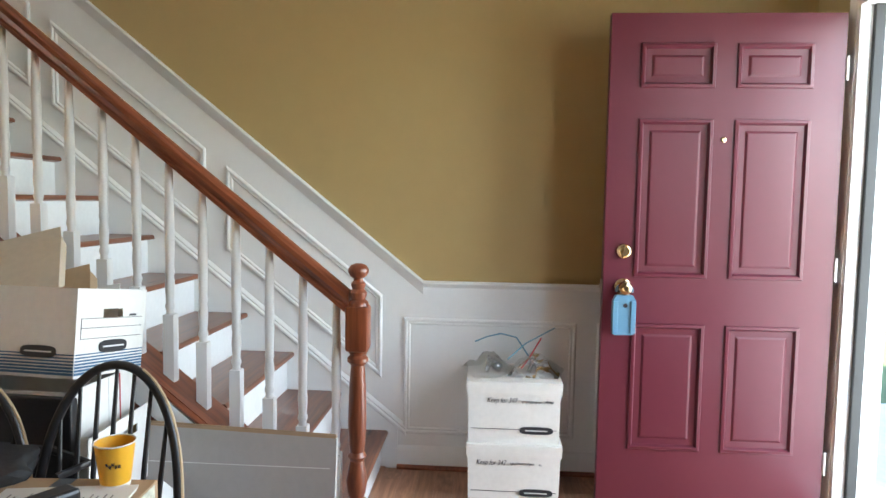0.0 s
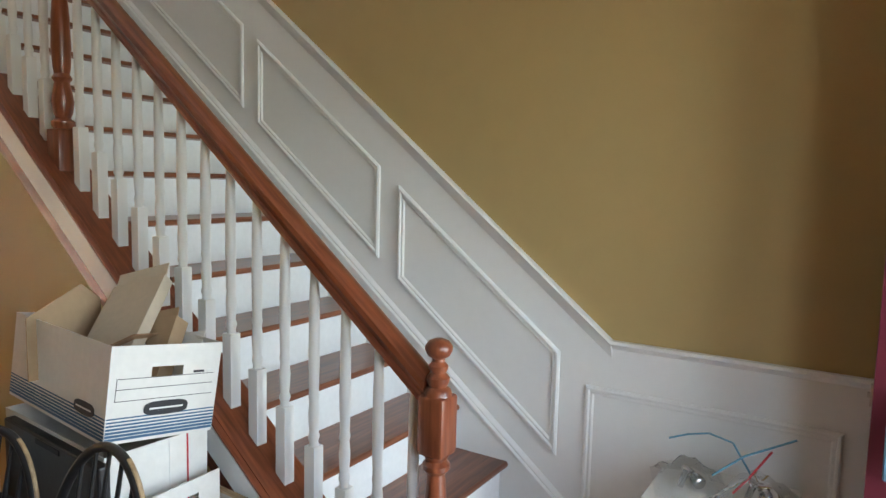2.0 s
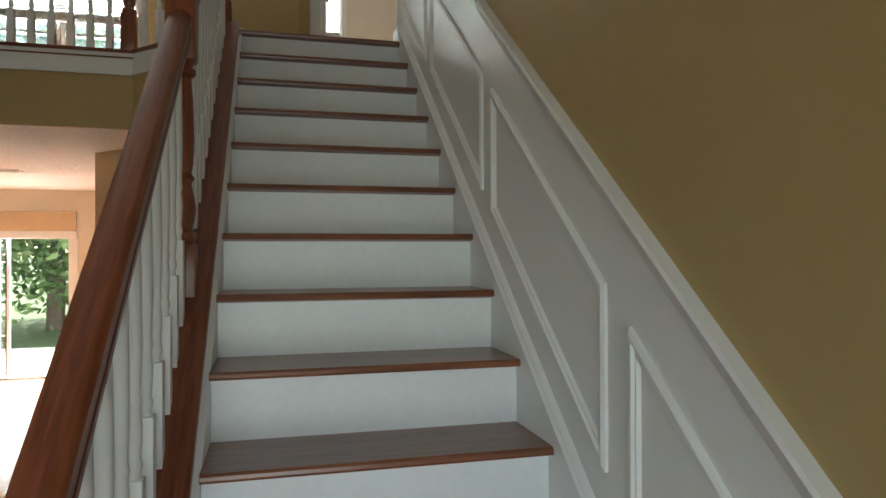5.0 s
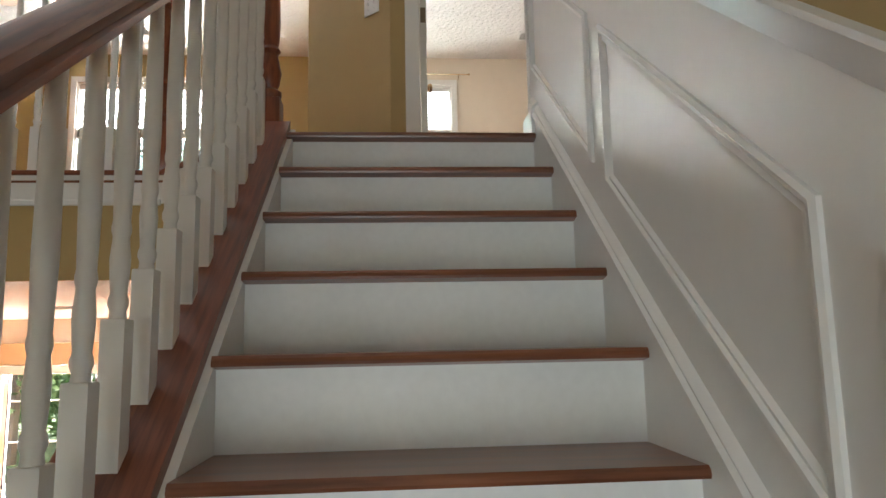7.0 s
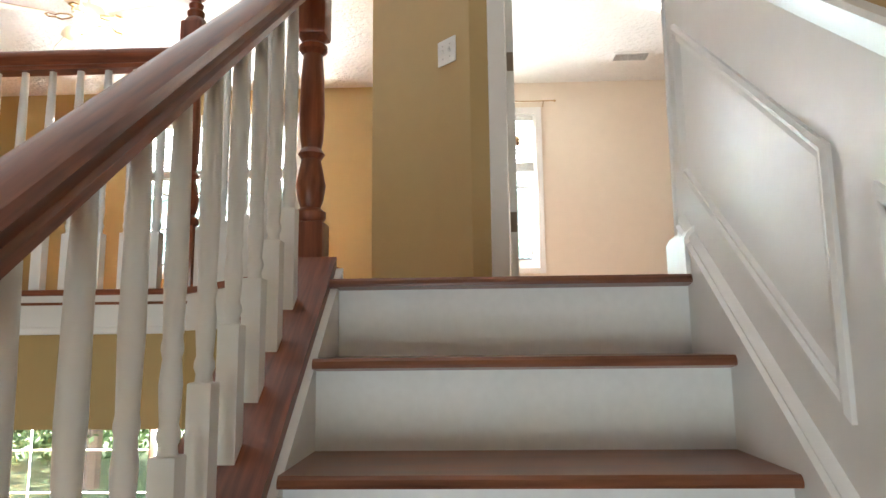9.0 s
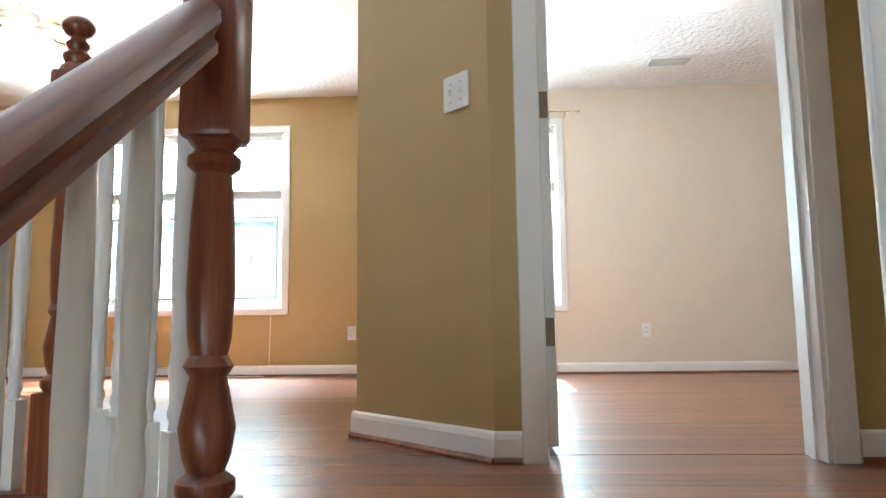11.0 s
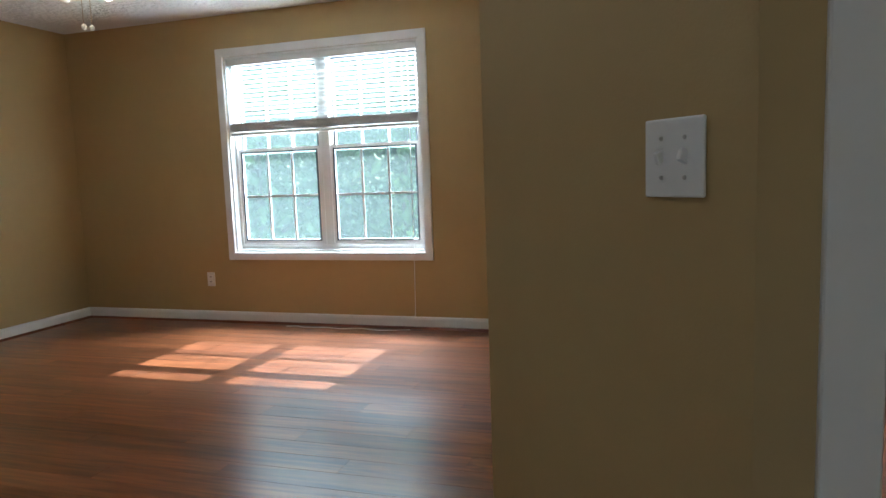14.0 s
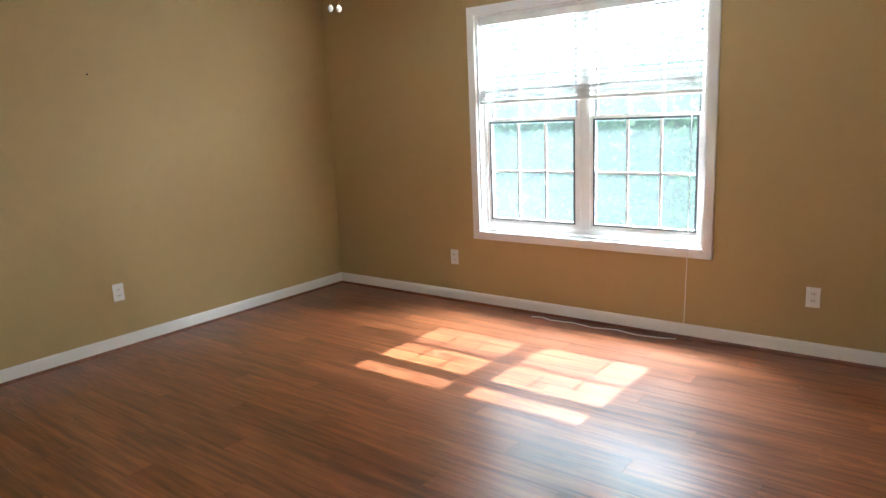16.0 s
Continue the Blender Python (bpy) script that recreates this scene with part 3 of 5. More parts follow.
base_run((-0.90, 8.05), (3.1, 8.05), (0, -1))
base_run((-0.90, 4.95), (-0.90, 8.05), (1, 0))
base_run((0.515, 4.40), (1.4, 4.40), (0, -1))


def casing(root, axis, at, out, u0, u1, z0, z1, w=0.062, sill=False):
    """Moulded trim boards round an opening on the wall plane at, standing out by its sign."""
    def board(name, pts):
        bm = bmesh.new()
        cu, cz = (sum(p[0] for p in pts) / 4, sum(p[1] for p in pts) / 4)
        rings = []
        for k, o in ((1.0, 0.0), (1.0, 0.014), (0.93, 0.018), (0.93, 0.018)):
            rings.append([bm.verts.new((at + out * o, cu + (u - cu) * (k if abs(u1 - u0) < 9 else 1), z) if axis == "x" else (cu + (u - cu) * (k if len(name) > 11 else 1), at + out * o, cz + (z - cz) * (k if len(name) < 12 else 1))) for u, z in pts])
        for a, b in zip(rings[:3], rings[1:3]):
            for i in range(4):
                bm.faces.new((a[i], a[(i + 1) % 4], b[(i + 1) % 4], b[i]))
        bm.faces.new(rings[2])
        part(name, bm, TRIM, root)
    board("casing_upright", [(u0 - w, z0 - (w if sill else 0)), (u0, z0), (u0, z1), (u0 - w, z1 + w)])
    board("casing_upright", [(u1 + w, z0 - (w if sill else 0)), (u1, z0), (u1, z1), (u1 + w, z1 + w)])
    board("casing_top", [(u0 - w, z1 + w), (u0, z1), (u1, z1), (u1 + w, z1 + w)])
    if sill:
        board("casing_base", [(u0 - w, z0 - w), (u0, z0), (u1, z0), (u1 + w, z0 - w)])


def sash(root, name, x0, x1, y, z0, z1, glass, rail=0.034, cols=3, rows=2):
    """One sash: rails, muntins and panes."""
    bm = bmesh.new()
    wall_mesh(bm, "y", y - 0.016, y + 0.016, x0, x1, z0, z1, ((x0 + rail, x1 - rail, z0 + rail, z1 - rail),))
    s = part(name, bm, SWHITE, root)
    gx0, gx1, gz0, gz1 = x0 + rail, x1 - rail, z0 + rail, z1 - rail
    for i in range(1, cols):
        bm = bmesh.new()
        x = gx0 + (gx1 - gx0) * i / cols
        box(bm, x - 0.008, x + 0.008, y - 0.008, y + 0.008, gz0, gz1)
        part("muntin", bm, SWHITE, s)
    for j in range(1, rows):
        bm = bmesh.new()
        z = gz0 + (gz1 - gz0) * j / rows
        box(bm, gx0, gx1, y - 0.0095, y + 0.0095, z - 0.008, z + 0.008)
        part("muntin", bm, SWHITE, s)
    bm = bmesh.new()
    box(bm, gx0 - 0.004, gx1 + 0.004, y - 0.002, y + 0.002, gz0 - 0.004, gz1 + 0.004)
    p = part("pane", bm, glass, s)
    p.visible_shadow = False
    bm = bmesh.new()
    wall_mesh(bm, "y", y - 0.019, y - 0.0165, gx0 - 0.013, gx1 + 0.013, gz0 - 0.013, gz1 + 0.013, ((gx0, gx1, gz0, gz1),))
    part("gasket", bm, GASKET, s, "dark glazing gasket")


def double_window(name, x0, x1, z0, z1, units, label):
    root = thing(name, None, label, "window", kind="structure")
    casing(root, "y", 8.05, -1, x0, x1, z0, z1, sill=True)
    bm = bmesh.new()
    wall_mesh(bm, "y", 8.053, 8.19, x0 + 0.001, x1 - 0.001, z0 + 0.001, z1 - 0.001, ((x0 + 0.016, x1 - 0.016, z0 + 0.018, z1 - 0.016),))
    part("jamb_liner", bm, TRIM, root)
    bm = bmesh.new()
    box(bm, x0 + 0.016, x1 - 0.016, 8.11, 8.19, z0 + 0.018, z0 + 0.05, 0.004)
    part("sill", bm, SWHITE, root)
    a, b = x0 + 0.016, x1 - 0.016
    w = (b - a - 0.046 * (units - 1)) / units
    zm = z0 + 0.80
    for u in range(units):
        l = a + u * (w + 0.046)
        bm = bmesh.new()
        wall_mesh(bm, "y", 8.105, 8.19, l, l + w, z0 + 0.05, z1 - 0.016, ((l + 0.022, l + w - 0.022, z0 + 0.062, z1 - 0.04),))
        part("unit_frame", bm, SWHITE, root)
        sash(root, "lower_sash", l + 0.022, l + w - 0.022, 8.132, z0 + 0.062, zm + 0.02, SCREEN)
        sash(root, "upper_sash", l + 0.022, l + w - 0.022, 8.166, zm - 0.02, z1 - 0.04, SCREEN)
        if u:
            bm = bmesh.new()
            box(bm, l - 0.046, l, 8.107, 8.19, z0 + 0.05, z1 - 0.016, 0.004)
            part("mullion", bm, SWHITE, root)
    return root


double_window("window_1", *WIN1, 2, "white double window with muntins in the loft wall")
double_window("window_2", *WIN2, 1, "white sash window in the bedroom wall")


def blind(x0, x1, ztop, zs, label):
    """A raised slatted blind: head rail, hanging slats, the stack and its cords."""
    root = thing("window_blind", pose((x0 + x1) / 2, 8.078, ztop), label, "blind")
    w = (x1 - x0) / 2
    bm = bmesh.new()
    box(bm, -w, w, -0.022, 0.022, -0.05, 0.0, 0.004)
    part("head_rail", bm, BLIND, root)
    bm = bmesh.new()
    obox(bm, pose(0, 0, 0, -10, 0, 0), 2 * w - 0.006, 0.044, 0.0022)
    me = finish(bm, "slat", BLIND)
    z, drop = -0.075, ztop - zs
    while z > -drop + 0.02:
        piece("slat", me, root, pose(0, 0, z))
        z -= 0.035
    for k in range(17):
        piece("slat", me, root, pose(0, random.uniform(-0.002, 0.002), -drop + 0.004 - 0.0042 * k, random.uniform(8, 12), 0, 0))
    bm = bmesh.new()
    box(bm, -w, w, -0.024, 0.024, -drop - 0.094, -drop - 0.070, 0.004)
    part("bottom_rail", bm, BLIND, root)
    for x in (-w * 0.86, 0.02, w * 0.86):
        bm = bmesh.new()
        tube(bm, [(x, -0.026, -0.05), (x, -0.026, -drop - 0.09)], 0.0016, 5)
        part("ladder_cord", bm, BLIND, root)
    return root


b1 = blind(WIN1[0] + 0.022, WIN1[1] - 0.022, 4.845, 4.345, "white slatted window blind raised over half the loft window")
bm = bmesh.new()
wx = (WIN1[1] - WIN1[0]) / 2 - 0.022
tube(bm, [(wx - 0.06, -0.03, -0.05), (wx - 0.058, -0.045, -0.8), (wx - 0.06, -0.05, -1.55), (wx - 0.062, -0.07, -1.98), (wx - 0.10, -0.075, -2.06)], 0.003, 6)
part("pull_cord", bm, BLIND, b1)
blind(WIN2[0] + 0.022, WIN2[1] - 0.022, 4.845, 4.36, "white slatted window blind raised over half the bedroom window")


def cable(label, pts):
    bm = bmesh.new()
    tube(bm, pts, 0.004, 6)
    return tagged(part("cable", bm, SWHITE), label, "cable")


cable("thin white cord lying along the loft baseboard", [(-3.38, 7.95, UP + 0.006), (-3.30, 7.97, UP + 0.006), (-3.22, 7.94, UP + 0.006), (-3.05, 7.96, UP + 0.006), (-2.9, 7.93, UP + 0.006), (-2.75, 7.965, UP + 0.006), (-2.6, 7.93, UP + 0.006), (-2.45, 7.95, UP + 0.006), (-2.36, 7.98, UP + 0.006)])

PANELS = ((0.262, 0.770), (0.985, 1.605), (1.752, 1.905))


def panel_door(name, w, h, th, m, material, label, hardware, kind="structure"):
    """A six panel door: slab, raised panels on both faces, and its hardware. Local x from the hinge, z up."""
    root = thing(name, m, label, "door", kind=kind)
    st, mid = 0.132 * w / 0.91, 0.105 * w / 0.91
    cols = ((st, w / 2 - mid / 2), (w / 2 + mid / 2, w - st))
    holes = [(a, b, c, d) for a, b in cols for c, d in PANELS]
    bm = bmesh.new()
    wall_mesh(bm, "y", 0, th, 0, w, 0, h, holes)
    part("slab", bm, material, root)
    for a, b, c, d in holes:
        bm = bmesh.new()
        for face, sgn in ((0.0, 1), (th, -1)):
            rings = []
            for ins, dep in ((-0.012, -0.001), (-0.009, -0.007), (0.002, -0.008), (0.006, -0.002), (0.010, 0.006), (0.034, 0.007), (0.042, 0.0025), (0.046, 0.002)):
                y = face + sgn * dep
                rings.append([bm.verts.new(p) for p in ((a + ins, y, c + ins), (b - ins, y, c + ins), (b - ins, y, d - ins), (a + ins, y, d - ins))])
            for r, q in zip(rings, rings[1:]):
                for i in range(4):
                    bm.faces.new((r[i], r[(i + 1) % 4], q[(i + 1) % 4], q[i]))
            bm.faces.new(rings[-1])
        part("panel", bm, material, root)
    for nm, x, z, prof, mt in hardware:
        for face, rx in ((th, -90), (0.0, 90)):
            bm = bmesh.new()
            lathe(bm, prof, 20, m=pose(x, face, z, rx, 0, 0))
            part(nm, bm, mt, root, "", True)
    return root


KNOB = [(0.034, 0.0), (0.034, 0.004), (0.028, 0.010), (0.013, 0.014), (0.011, 0.034), (0.018, 0.038), (0.027, 0.046), (0.029, 0.056), (0.025, 0.066), (0.012, 0.070), (0.010, 0.067)]
BOLT = [(0.032, 0.0), (0.032, 0.006), (0.029, 0.012), (0.022, 0.016), (0.020, 0.013), (0.010, 0.013), (0.009, 0.020)]
PEEP = [(0.011, 0.0), (0.011, 0.003), (0.007, 0.005), (0.005, 0.003)]
front = panel_door("door_1", 0.915, 2.035, 0.044, pose(-0.305, -1.855, 0.014, 0, 0, 90.0), RED, "open burgundy six panel front door with brass hardware",
                   (("knob", 0.835, 0.932, KNOB, BRASS), ("deadbolt", 0.835, 1.078, BOLT, BRASS), ("peephole", 0.457, 1.535, PEEP, BRASS)))
for z in (0.22, 1.02, 1.82):
    bm = bmesh.new()
    box(bm, -0.006, 0.0, 0.002, 0.042, z - 0.045, z + 0.045)
    tube(bm, [(-0.006, 0.046, z - 0.048), (-0.006, 0.046, z + 0.048)], 0.006, 10)
    part("hinge", bm, SWHITE, front)
bm = bmesh.new()
obox(bm, pose(0.918, 0.022, 0.93), 0.006, 0.024, 0.055, 0.001)
obox(bm, pose(0.922, 0.022, 0.93), 0.012, 0.012, 0.014, 0.002)
part("latch", bm, STEEL, front)

# entrance frame and threshold
ent = thing("doorway_trim", None, "white painted frame of the front doorway", "trim", kind="structure")
bm = bmesh.new()
wall_mesh(bm, "y", -2.05, -1.885, -1.312, -0.358, 0.0, 2.092, ((-1.29, -0.38, 0.0, 2.072),))
part("jamb", bm, TRIM, ent)
casing(ent, "y", -1.9, 1, -1.31, -0.36, 0.0, 2.09)
bm = bmesh.new()
box(bm, -0.40, -0.38, -1.97, -1.93, 0, 2.07, 0.003)
part("weather_strip", bm, DARK, ent)
bm = bmesh.new()
box(bm, -1.31, -0.36, -2.07, -1.90, -0.01, 0.022, 0.006)
part("threshold", bm, STEEL, ent)

# bedroom doorway and its doors
HINGE = mat("dull_nickel", (0.26, 0.21, 0.16), 0.5, 0.5, scale=20, vary=0.15)
fr = thing("doorway_trim", None, "white painted frame of the bedroom doorway", "trim", kind="structure")
casing(fr, "y", 4.40, -1, -0.365, 0.435, UP, UP + 2.05, 0.076)
bm = bmesh.new()
wall_mesh(bm, "y", 4.388, 4.525, -0.389, 0.437, UP, UP + 2.052, ((-0.366, 0.42, UP, UP + 2.035),))
part("jamb", bm, TRIM, fr)
bm = bmesh.new()
wall_mesh(bm, "y", 4.44, 4.475, -0.367, 0.421, UP, UP + 2.036, ((-0.362, 0.410, UP, UP + 2.030),))
part("door_stop", bm, TRIM, fr)
bd = panel_door("door_2", 0.72, 2.01, 0.035, pose(-0.318, 4.54, UP + 0.022, 0, 0, 90.0), TRIM, "open white six panel bedroom door seen edge on", (("knob", 0.655, 0.93, KNOB, BRASS),))
for z in (0.355, 1.10, 1.85):
    bm = bmesh.new()
    box(bm, -0.003, 0.0, 0.003, 0.032, z - 0.045, z + 0.045, 0.001)
    part("hinge", bm, HINGE, bd, "dull nickel hinge leaf")
cd = panel_door("door_3", 0.76, 2.03, 0.035, pose(2.86, 7.90, UP + 0.025, 0, 0, 180), TRIM, "white six panel closet door standing open against the wall", (("knob", 0.70, 0.93, KNOB, BRASS),))
bm = bmesh.new()
obox(bm, pose(0.762, 0.017, 0.93), 0.006, 0.022, 0.055, 0.001)
obox(bm, pose(0.768, 0.017, 0.93), 0.014, 0.011, 0.013, 0.002)
part("latch", bm, STEEL, cd)
nt = thing("door_notice", pose(2.43, 7.864, UP + 1.52), "small white notice with a dark panel on the closet door", "notice")
bm = bmesh.new()
box(bm, -0.05, 0.05, -0.008, 0.0, -0.08, 0.08, 0.002)
part("plate", bm, SWHITE, nt)
bm = bmesh.new()
box(bm, -0.025, 0.025, -0.010, -0.0085, -0.05, 0.02)
part("screen", bm, DARK, nt)


# ---- upstairs fittings ----
def outlet(m, label):
    """A duplex outlet on a wall; local -y faces the room."""
    root = thing("wall_outlet", m, label, "outlet", "wall outlets")
    bm = bmesh.new()
    box(bm, -0.036, 0.036, -0.006, 0.0, -0.058, 0.058, 0.002)
    part("cover_plate", bm, SWHITE, root)
    for z in (-0.020, 0.020):
        bm = bmesh.new()
        box(bm, -0.017, 0.017, -0.009, -0.005, z - 0.014, z + 0.014, 0.003)
        s = part("socket", bm, SWHITE, root)
        for x in (-0.006, 0.006):
            bm = bmesh.new()
            box(bm, x - 0.0015, x + 0.0015, -0.0098, -0.0088, z - 0.004, z + 0.006)
            part("slot", bm, DARK, s)
    return root


outlet(pose(-4.113, 8.05, 3.10), "white duplex wall outlet beside the loft window")
outlet(pose(-1.627, 8.05, 3.10), "white duplex wall outlet near the loft corner")
outlet(pose(-5.40, 6.03, 3.13, 0, 0, 90), "white duplex wall outlet on the loft side wall")
outlet(pose(0.84, 8.05, 3.10), "white duplex wall outlet on the cream bedroom wall")

sw = thing("light_switch", pose(-0.6195, 4.4985, 3.904, 0, 0, -45), "white double toggle light switch on the diagonal wall", "light switch")
bm = bmesh.new()
box(bm, -0.058, 0.058, -0.007, 0.0, -0.060, 0.060, 0.003)
part("cover_plate", bm, SWHITE, sw)
for x in (-0.023, 0.023):
    bm = bmesh.new()
    obox(bm, pose(x, -0.010, 0.002, 25 if x < 0 else -25, 0, 0), 0.009, 0.018, 0.020, 0.002)
    part("toggle", bm, SWHITE, sw)
    for z in (-0.03, 0.03):
        bm = bmesh.new()
        lathe(bm, [(0.0035, 0), (0.003, 0.002)], 8, m=pose(x, -0.007, z, 90, 0, 0))
        part("screw", bm, STEEL, sw)


def vent(m, label):
    root = thing("ceiling_vent", m, label, "vent", "ceiling vents")
    bm = bmesh.new()
    wall_mesh(bm, "y", -0.008, 0.0, -0.175, 0.175, -0.10, 0.10, ((-0.15, 0.15, -0.075, 0.075),))
    part("frame", bm, SWHITE, root)
    bm = bmesh.new()
    box(bm, -0.15, 0.15, -0.002, 0.0, -0.075, 0.075)
    part("backing", bm, DARK, root)
    bm = bmesh.new()
    obox(bm, pose(0, 0, 0, 35, 0, 0), 0.296, 0.003, 0.016)
    me = finish(bm, "slat", SWHITE)
    for k in range(9):
        piece("slat", me, root, pose(0, -0.008, -0.066 + 0.0165 * k))
    return root


vent(pose(-3.08, 7.47, CEIL, 90, 0, 0), "white slatted vent in the loft ceiling")
vent(pose(0.97, 7.48, CEIL, 90, 0, 0), "white slatted vent in the bedroom ceiling")

BULB = glow_mat("lit_frosted_shade", (1.0, 0.86, 0.62), 2.6)
FANW = mat("white_fan_blade", (0.62, 0.51, 0.40), 0.4, scale=8, vary=0.05)
fan = thing("ceiling_fan", pose(-3.27, 6.08, CEIL), "white ceiling fan with brass scrollwork and lit frosted shades", "ceiling fan")
bm = bmesh.new()
lathe(bm, [(0.07, 0.0), (0.075, -0.03), (0.05, -0.06), (0.016, -0.07), (0.016, -0.12), (0.05, -0.125), (0.105, -0.15), (0.115, -0.19), (0.105, -0.225), (0.06, -0.245), (0.055, -0.27), (0.07, -0.285), (0.06, -0.31), (0.03, -0.325), (0.0, -0.33)][::-1], 28)
part("motor", bm, SWHITE, fan, "white enamelled motor housing", True)
for k in range(5):
    a = 64 + 72 * k
    bm = bmesh.new()
    pts = [(0.20, -0.055), (0.30, -0.062), (0.58, -0.068), (0.675, -0.062), (0.70, -0.03), (0.70, 0.03), (0.675, 0.062), (0.58, 0.068), (0.30, 0.062), (0.20, 0.055)]
    prism(bm, pts, "z", -0.004, 0.004)
    bl = part("blade", bm, FANW, fan)
    bl.matrix_basis = pose(0, 0, -0.235, 0, 0, a) @ pose(0, 0, 0, -11, 0, 0)
    bm = bmesh.new()
    for s in (-1, 1):
        tube(bm, [(0.09, 0.0, 0.012), (0.13, s * 0.035, 0.004), (0.17, s * 0.045, -0.006), (0.21, s * 0.02, -0.008), (0.25, s * 0.035, -0.008), (0.27, 0, -0.008)], 0.007, 6)
    br = part("blade_bracket", bm, BRASS, fan, "scrolled brass bracket", True)
    br.matrix_basis = pose(0, 0, -0.235, 0, 0, a)
SHADE = mat("unlit_frosted_glass", (0.62, 0.55, 0.45), 0.4, scale=9, vary=0.04)
for k in range(3):
    a = 290 + 120 * k
    bm = bmesh.new()
    tube(bm, [(0.03, 0, -0.27), (0.075, 0, -0.255), (0.095, 0, -0.265)], 0.008, 8)
    arm = part("arm", bm, BRASS, fan, "", True)
    arm.matrix_basis = pose(0, 0, 0, 0, 0, a)
    bm = bmesh.new()
    lathe(bm, [(0.018, 0.0), (0.028, -0.012), (0.048, -0.045), (0.056, -0.085), (0.050, -0.115), (0.046, -0.116), (0.050, -0.085), (0.0, -0.05)][::-1], 20)
    sh = part("shade", bm, SHADE if k == 2 else BULB, fan, "unlit frosted glass shade" if k == 2 else "lit frosted glass shade", True)
    sh.matrix_basis = pose(0, 0, 0, 0, 0, a) @ pose(0.095, 0, -0.262, 0, -34, 0) @ Matrix.Diagonal((1.05, 1.05, 1.05, 1))
for x, y in ((0.03, -0.02), (0.045, 0.015)):
    bm = bmesh.new()
    tube(bm, [(x, y, -0.31), (x, y, -0.52)], 0.0015, 5)
    part("pull_chain", bm, BRASS, fan)
    bm = bmesh.new()
    lathe(bm, [(0.004, 0.0), (0.011, 0.008), (0.012, 0.018), (0.005, 0.028)], 12, at=(x, y, -0.545))
    part("pull_knob", bm, SWHITE, fan, "", True)

LAMPG = glow_mat("lit_dome_glass", (1.0, 0.93, 0.82), 3.0)
dl = thing("ceiling_light", pose(0.92, 6.35, CEIL), "white glass dome ceiling light in the bedroom", "ceiling light")
bm = bmesh.new()
lathe(bm, [(0.15, 0.0), (0.155, -0.02), (0.14, -0.03)][::-1], 28)
part("base", bm, BRASS, dl, "", True)
bm = bmesh.new()
lathe(bm, [(0.01, -0.12), (0.06, -0.112), (0.10, -0.09), (0.13, -0.055), (0.138, -0.028)], 28)
part("dome", bm, LAMPG, dl, "", True)

rod = thing("curtain_rod", pose(-0.3, 7.97, 4.965), "thin brass curtain rod above the bedroom window", "curtain rod")
bm = bmesh.new()
tube(bm, [(-0.62, 0, 0), (0.62, 0, 0)], 0.006, 8)
part("rod", bm, BRASS, rod)
for x in (-0.62, 0.62):
    bm = bmesh.new()
    lathe(bm, [(0.004, -0.012), (0.012, -0.004), (0.012, 0.006), (0.003, 0.013)], 10, m=pose(x + math.copysign(0.012, x), 0, 0, 0, 90, 0))
    part("finial", bm, BRASS, rod, "", True)
for x in (-0.52, 0.52):
    bm = bmesh.new()
    tube(bm, [(x, 0.08, -0.03), (x, 0.03, -0.03), (x, 0.0, -0.008)], 0.005, 6)
    part("bracket", bm, BRASS, rod)
nail = thing("nail", pose(-5.4, 6.02, 4.53), "small dark nail in the mustard loft wall", "nail")
bm = bmesh.new()
lathe(bm, [(0.002, 0.0), (0.002, 0.018), (0.006, 0.0185), (0.006, 0.020)], 8, m=pose(0, 0, 0, 0, 90, 0))
part("shank", bm, DARK, nail)

# ---- ground floor rear ----
PEACH = mat("peach_wall_paint", (0.66, 0.46, 0.30), 0.6, scale=1.2, vary=0.03, bump=0.1, bump_scale=150)
D = math.sqrt(0.5)
# Peachy tan, with the stronger light on this wall put into the colour.
LITTAN = mat("lit_tan_wall_paint", (0.56, 0.42, 0.26), 0.6, scale=1.2, vary=0.03, bump=0.1, bump_scale=150)
nw = thing("wall_niche", Matrix.Translation((-2.1, 5.54, 0)) @ pose(0, 0, 0, 0, 0, -45), "peachy tan diagonal wall, paint brightened for its light, with an arched pass-through", "wall", kind="structure")
bm = bmesh.new()
wall_mesh(bm, "y", 0, 0.12, 0, 1.75, 0, LOWC, ((0.62, 1.21, 0.965, 1.91),))
for s in (-1, 1):
    arc = [(0.915 + s * 0.295 * math.cos(a), 1.70 + 0.21 * math.sin(a)) for a in (math.pi / 2 * i / 6 for i in range(7))]
    prism(bm, arc + [(0.915 + s * 0.295, 1.91)], "y", 0.001, 0.119)
part("wall_body", bm, LITTAN, nw)
bm = bmesh.new()
box(bm, 0.56, 1.27, -0.03, 0.15, 0.925, 0.967, 0.005)
part("sill", bm, TRIM, nw)
bm = bmesh.new()
box(bm, -0.01, 1.75, -0.014, -0.001, 0, 0.09, 0.003)
part("base_board", bm, TRIM, nw)
wall("wall_kitchen", "x", -2.1, -1.98, 5.66, 9.1, 0, LOWC, (), PEACH, "peach painted kitchen wall beyond the corner")
wall("wall_kitchen_back", "y", 6.9, 7.0, -1.98, 0.0, 0, LOWC, (), PEACH, "peach painted wall seen through the pass-through")
bt = thing("bottle", Matrix.Translation((-2.1, 5.54, 0.967)) @ pose(0, 0, 0, 0, 0, -45) @ pose(0.72, 0.05, 0), "white plastic pump bottle on the pass-through sill", "bottle")
bm = bmesh.new()
lathe(bm, [(0.035, 0), (0.038, 0.01), (0.038, 0.12), (0.03, 0.15), (0.013, 0.16), (0.013, 0.17)], 16)
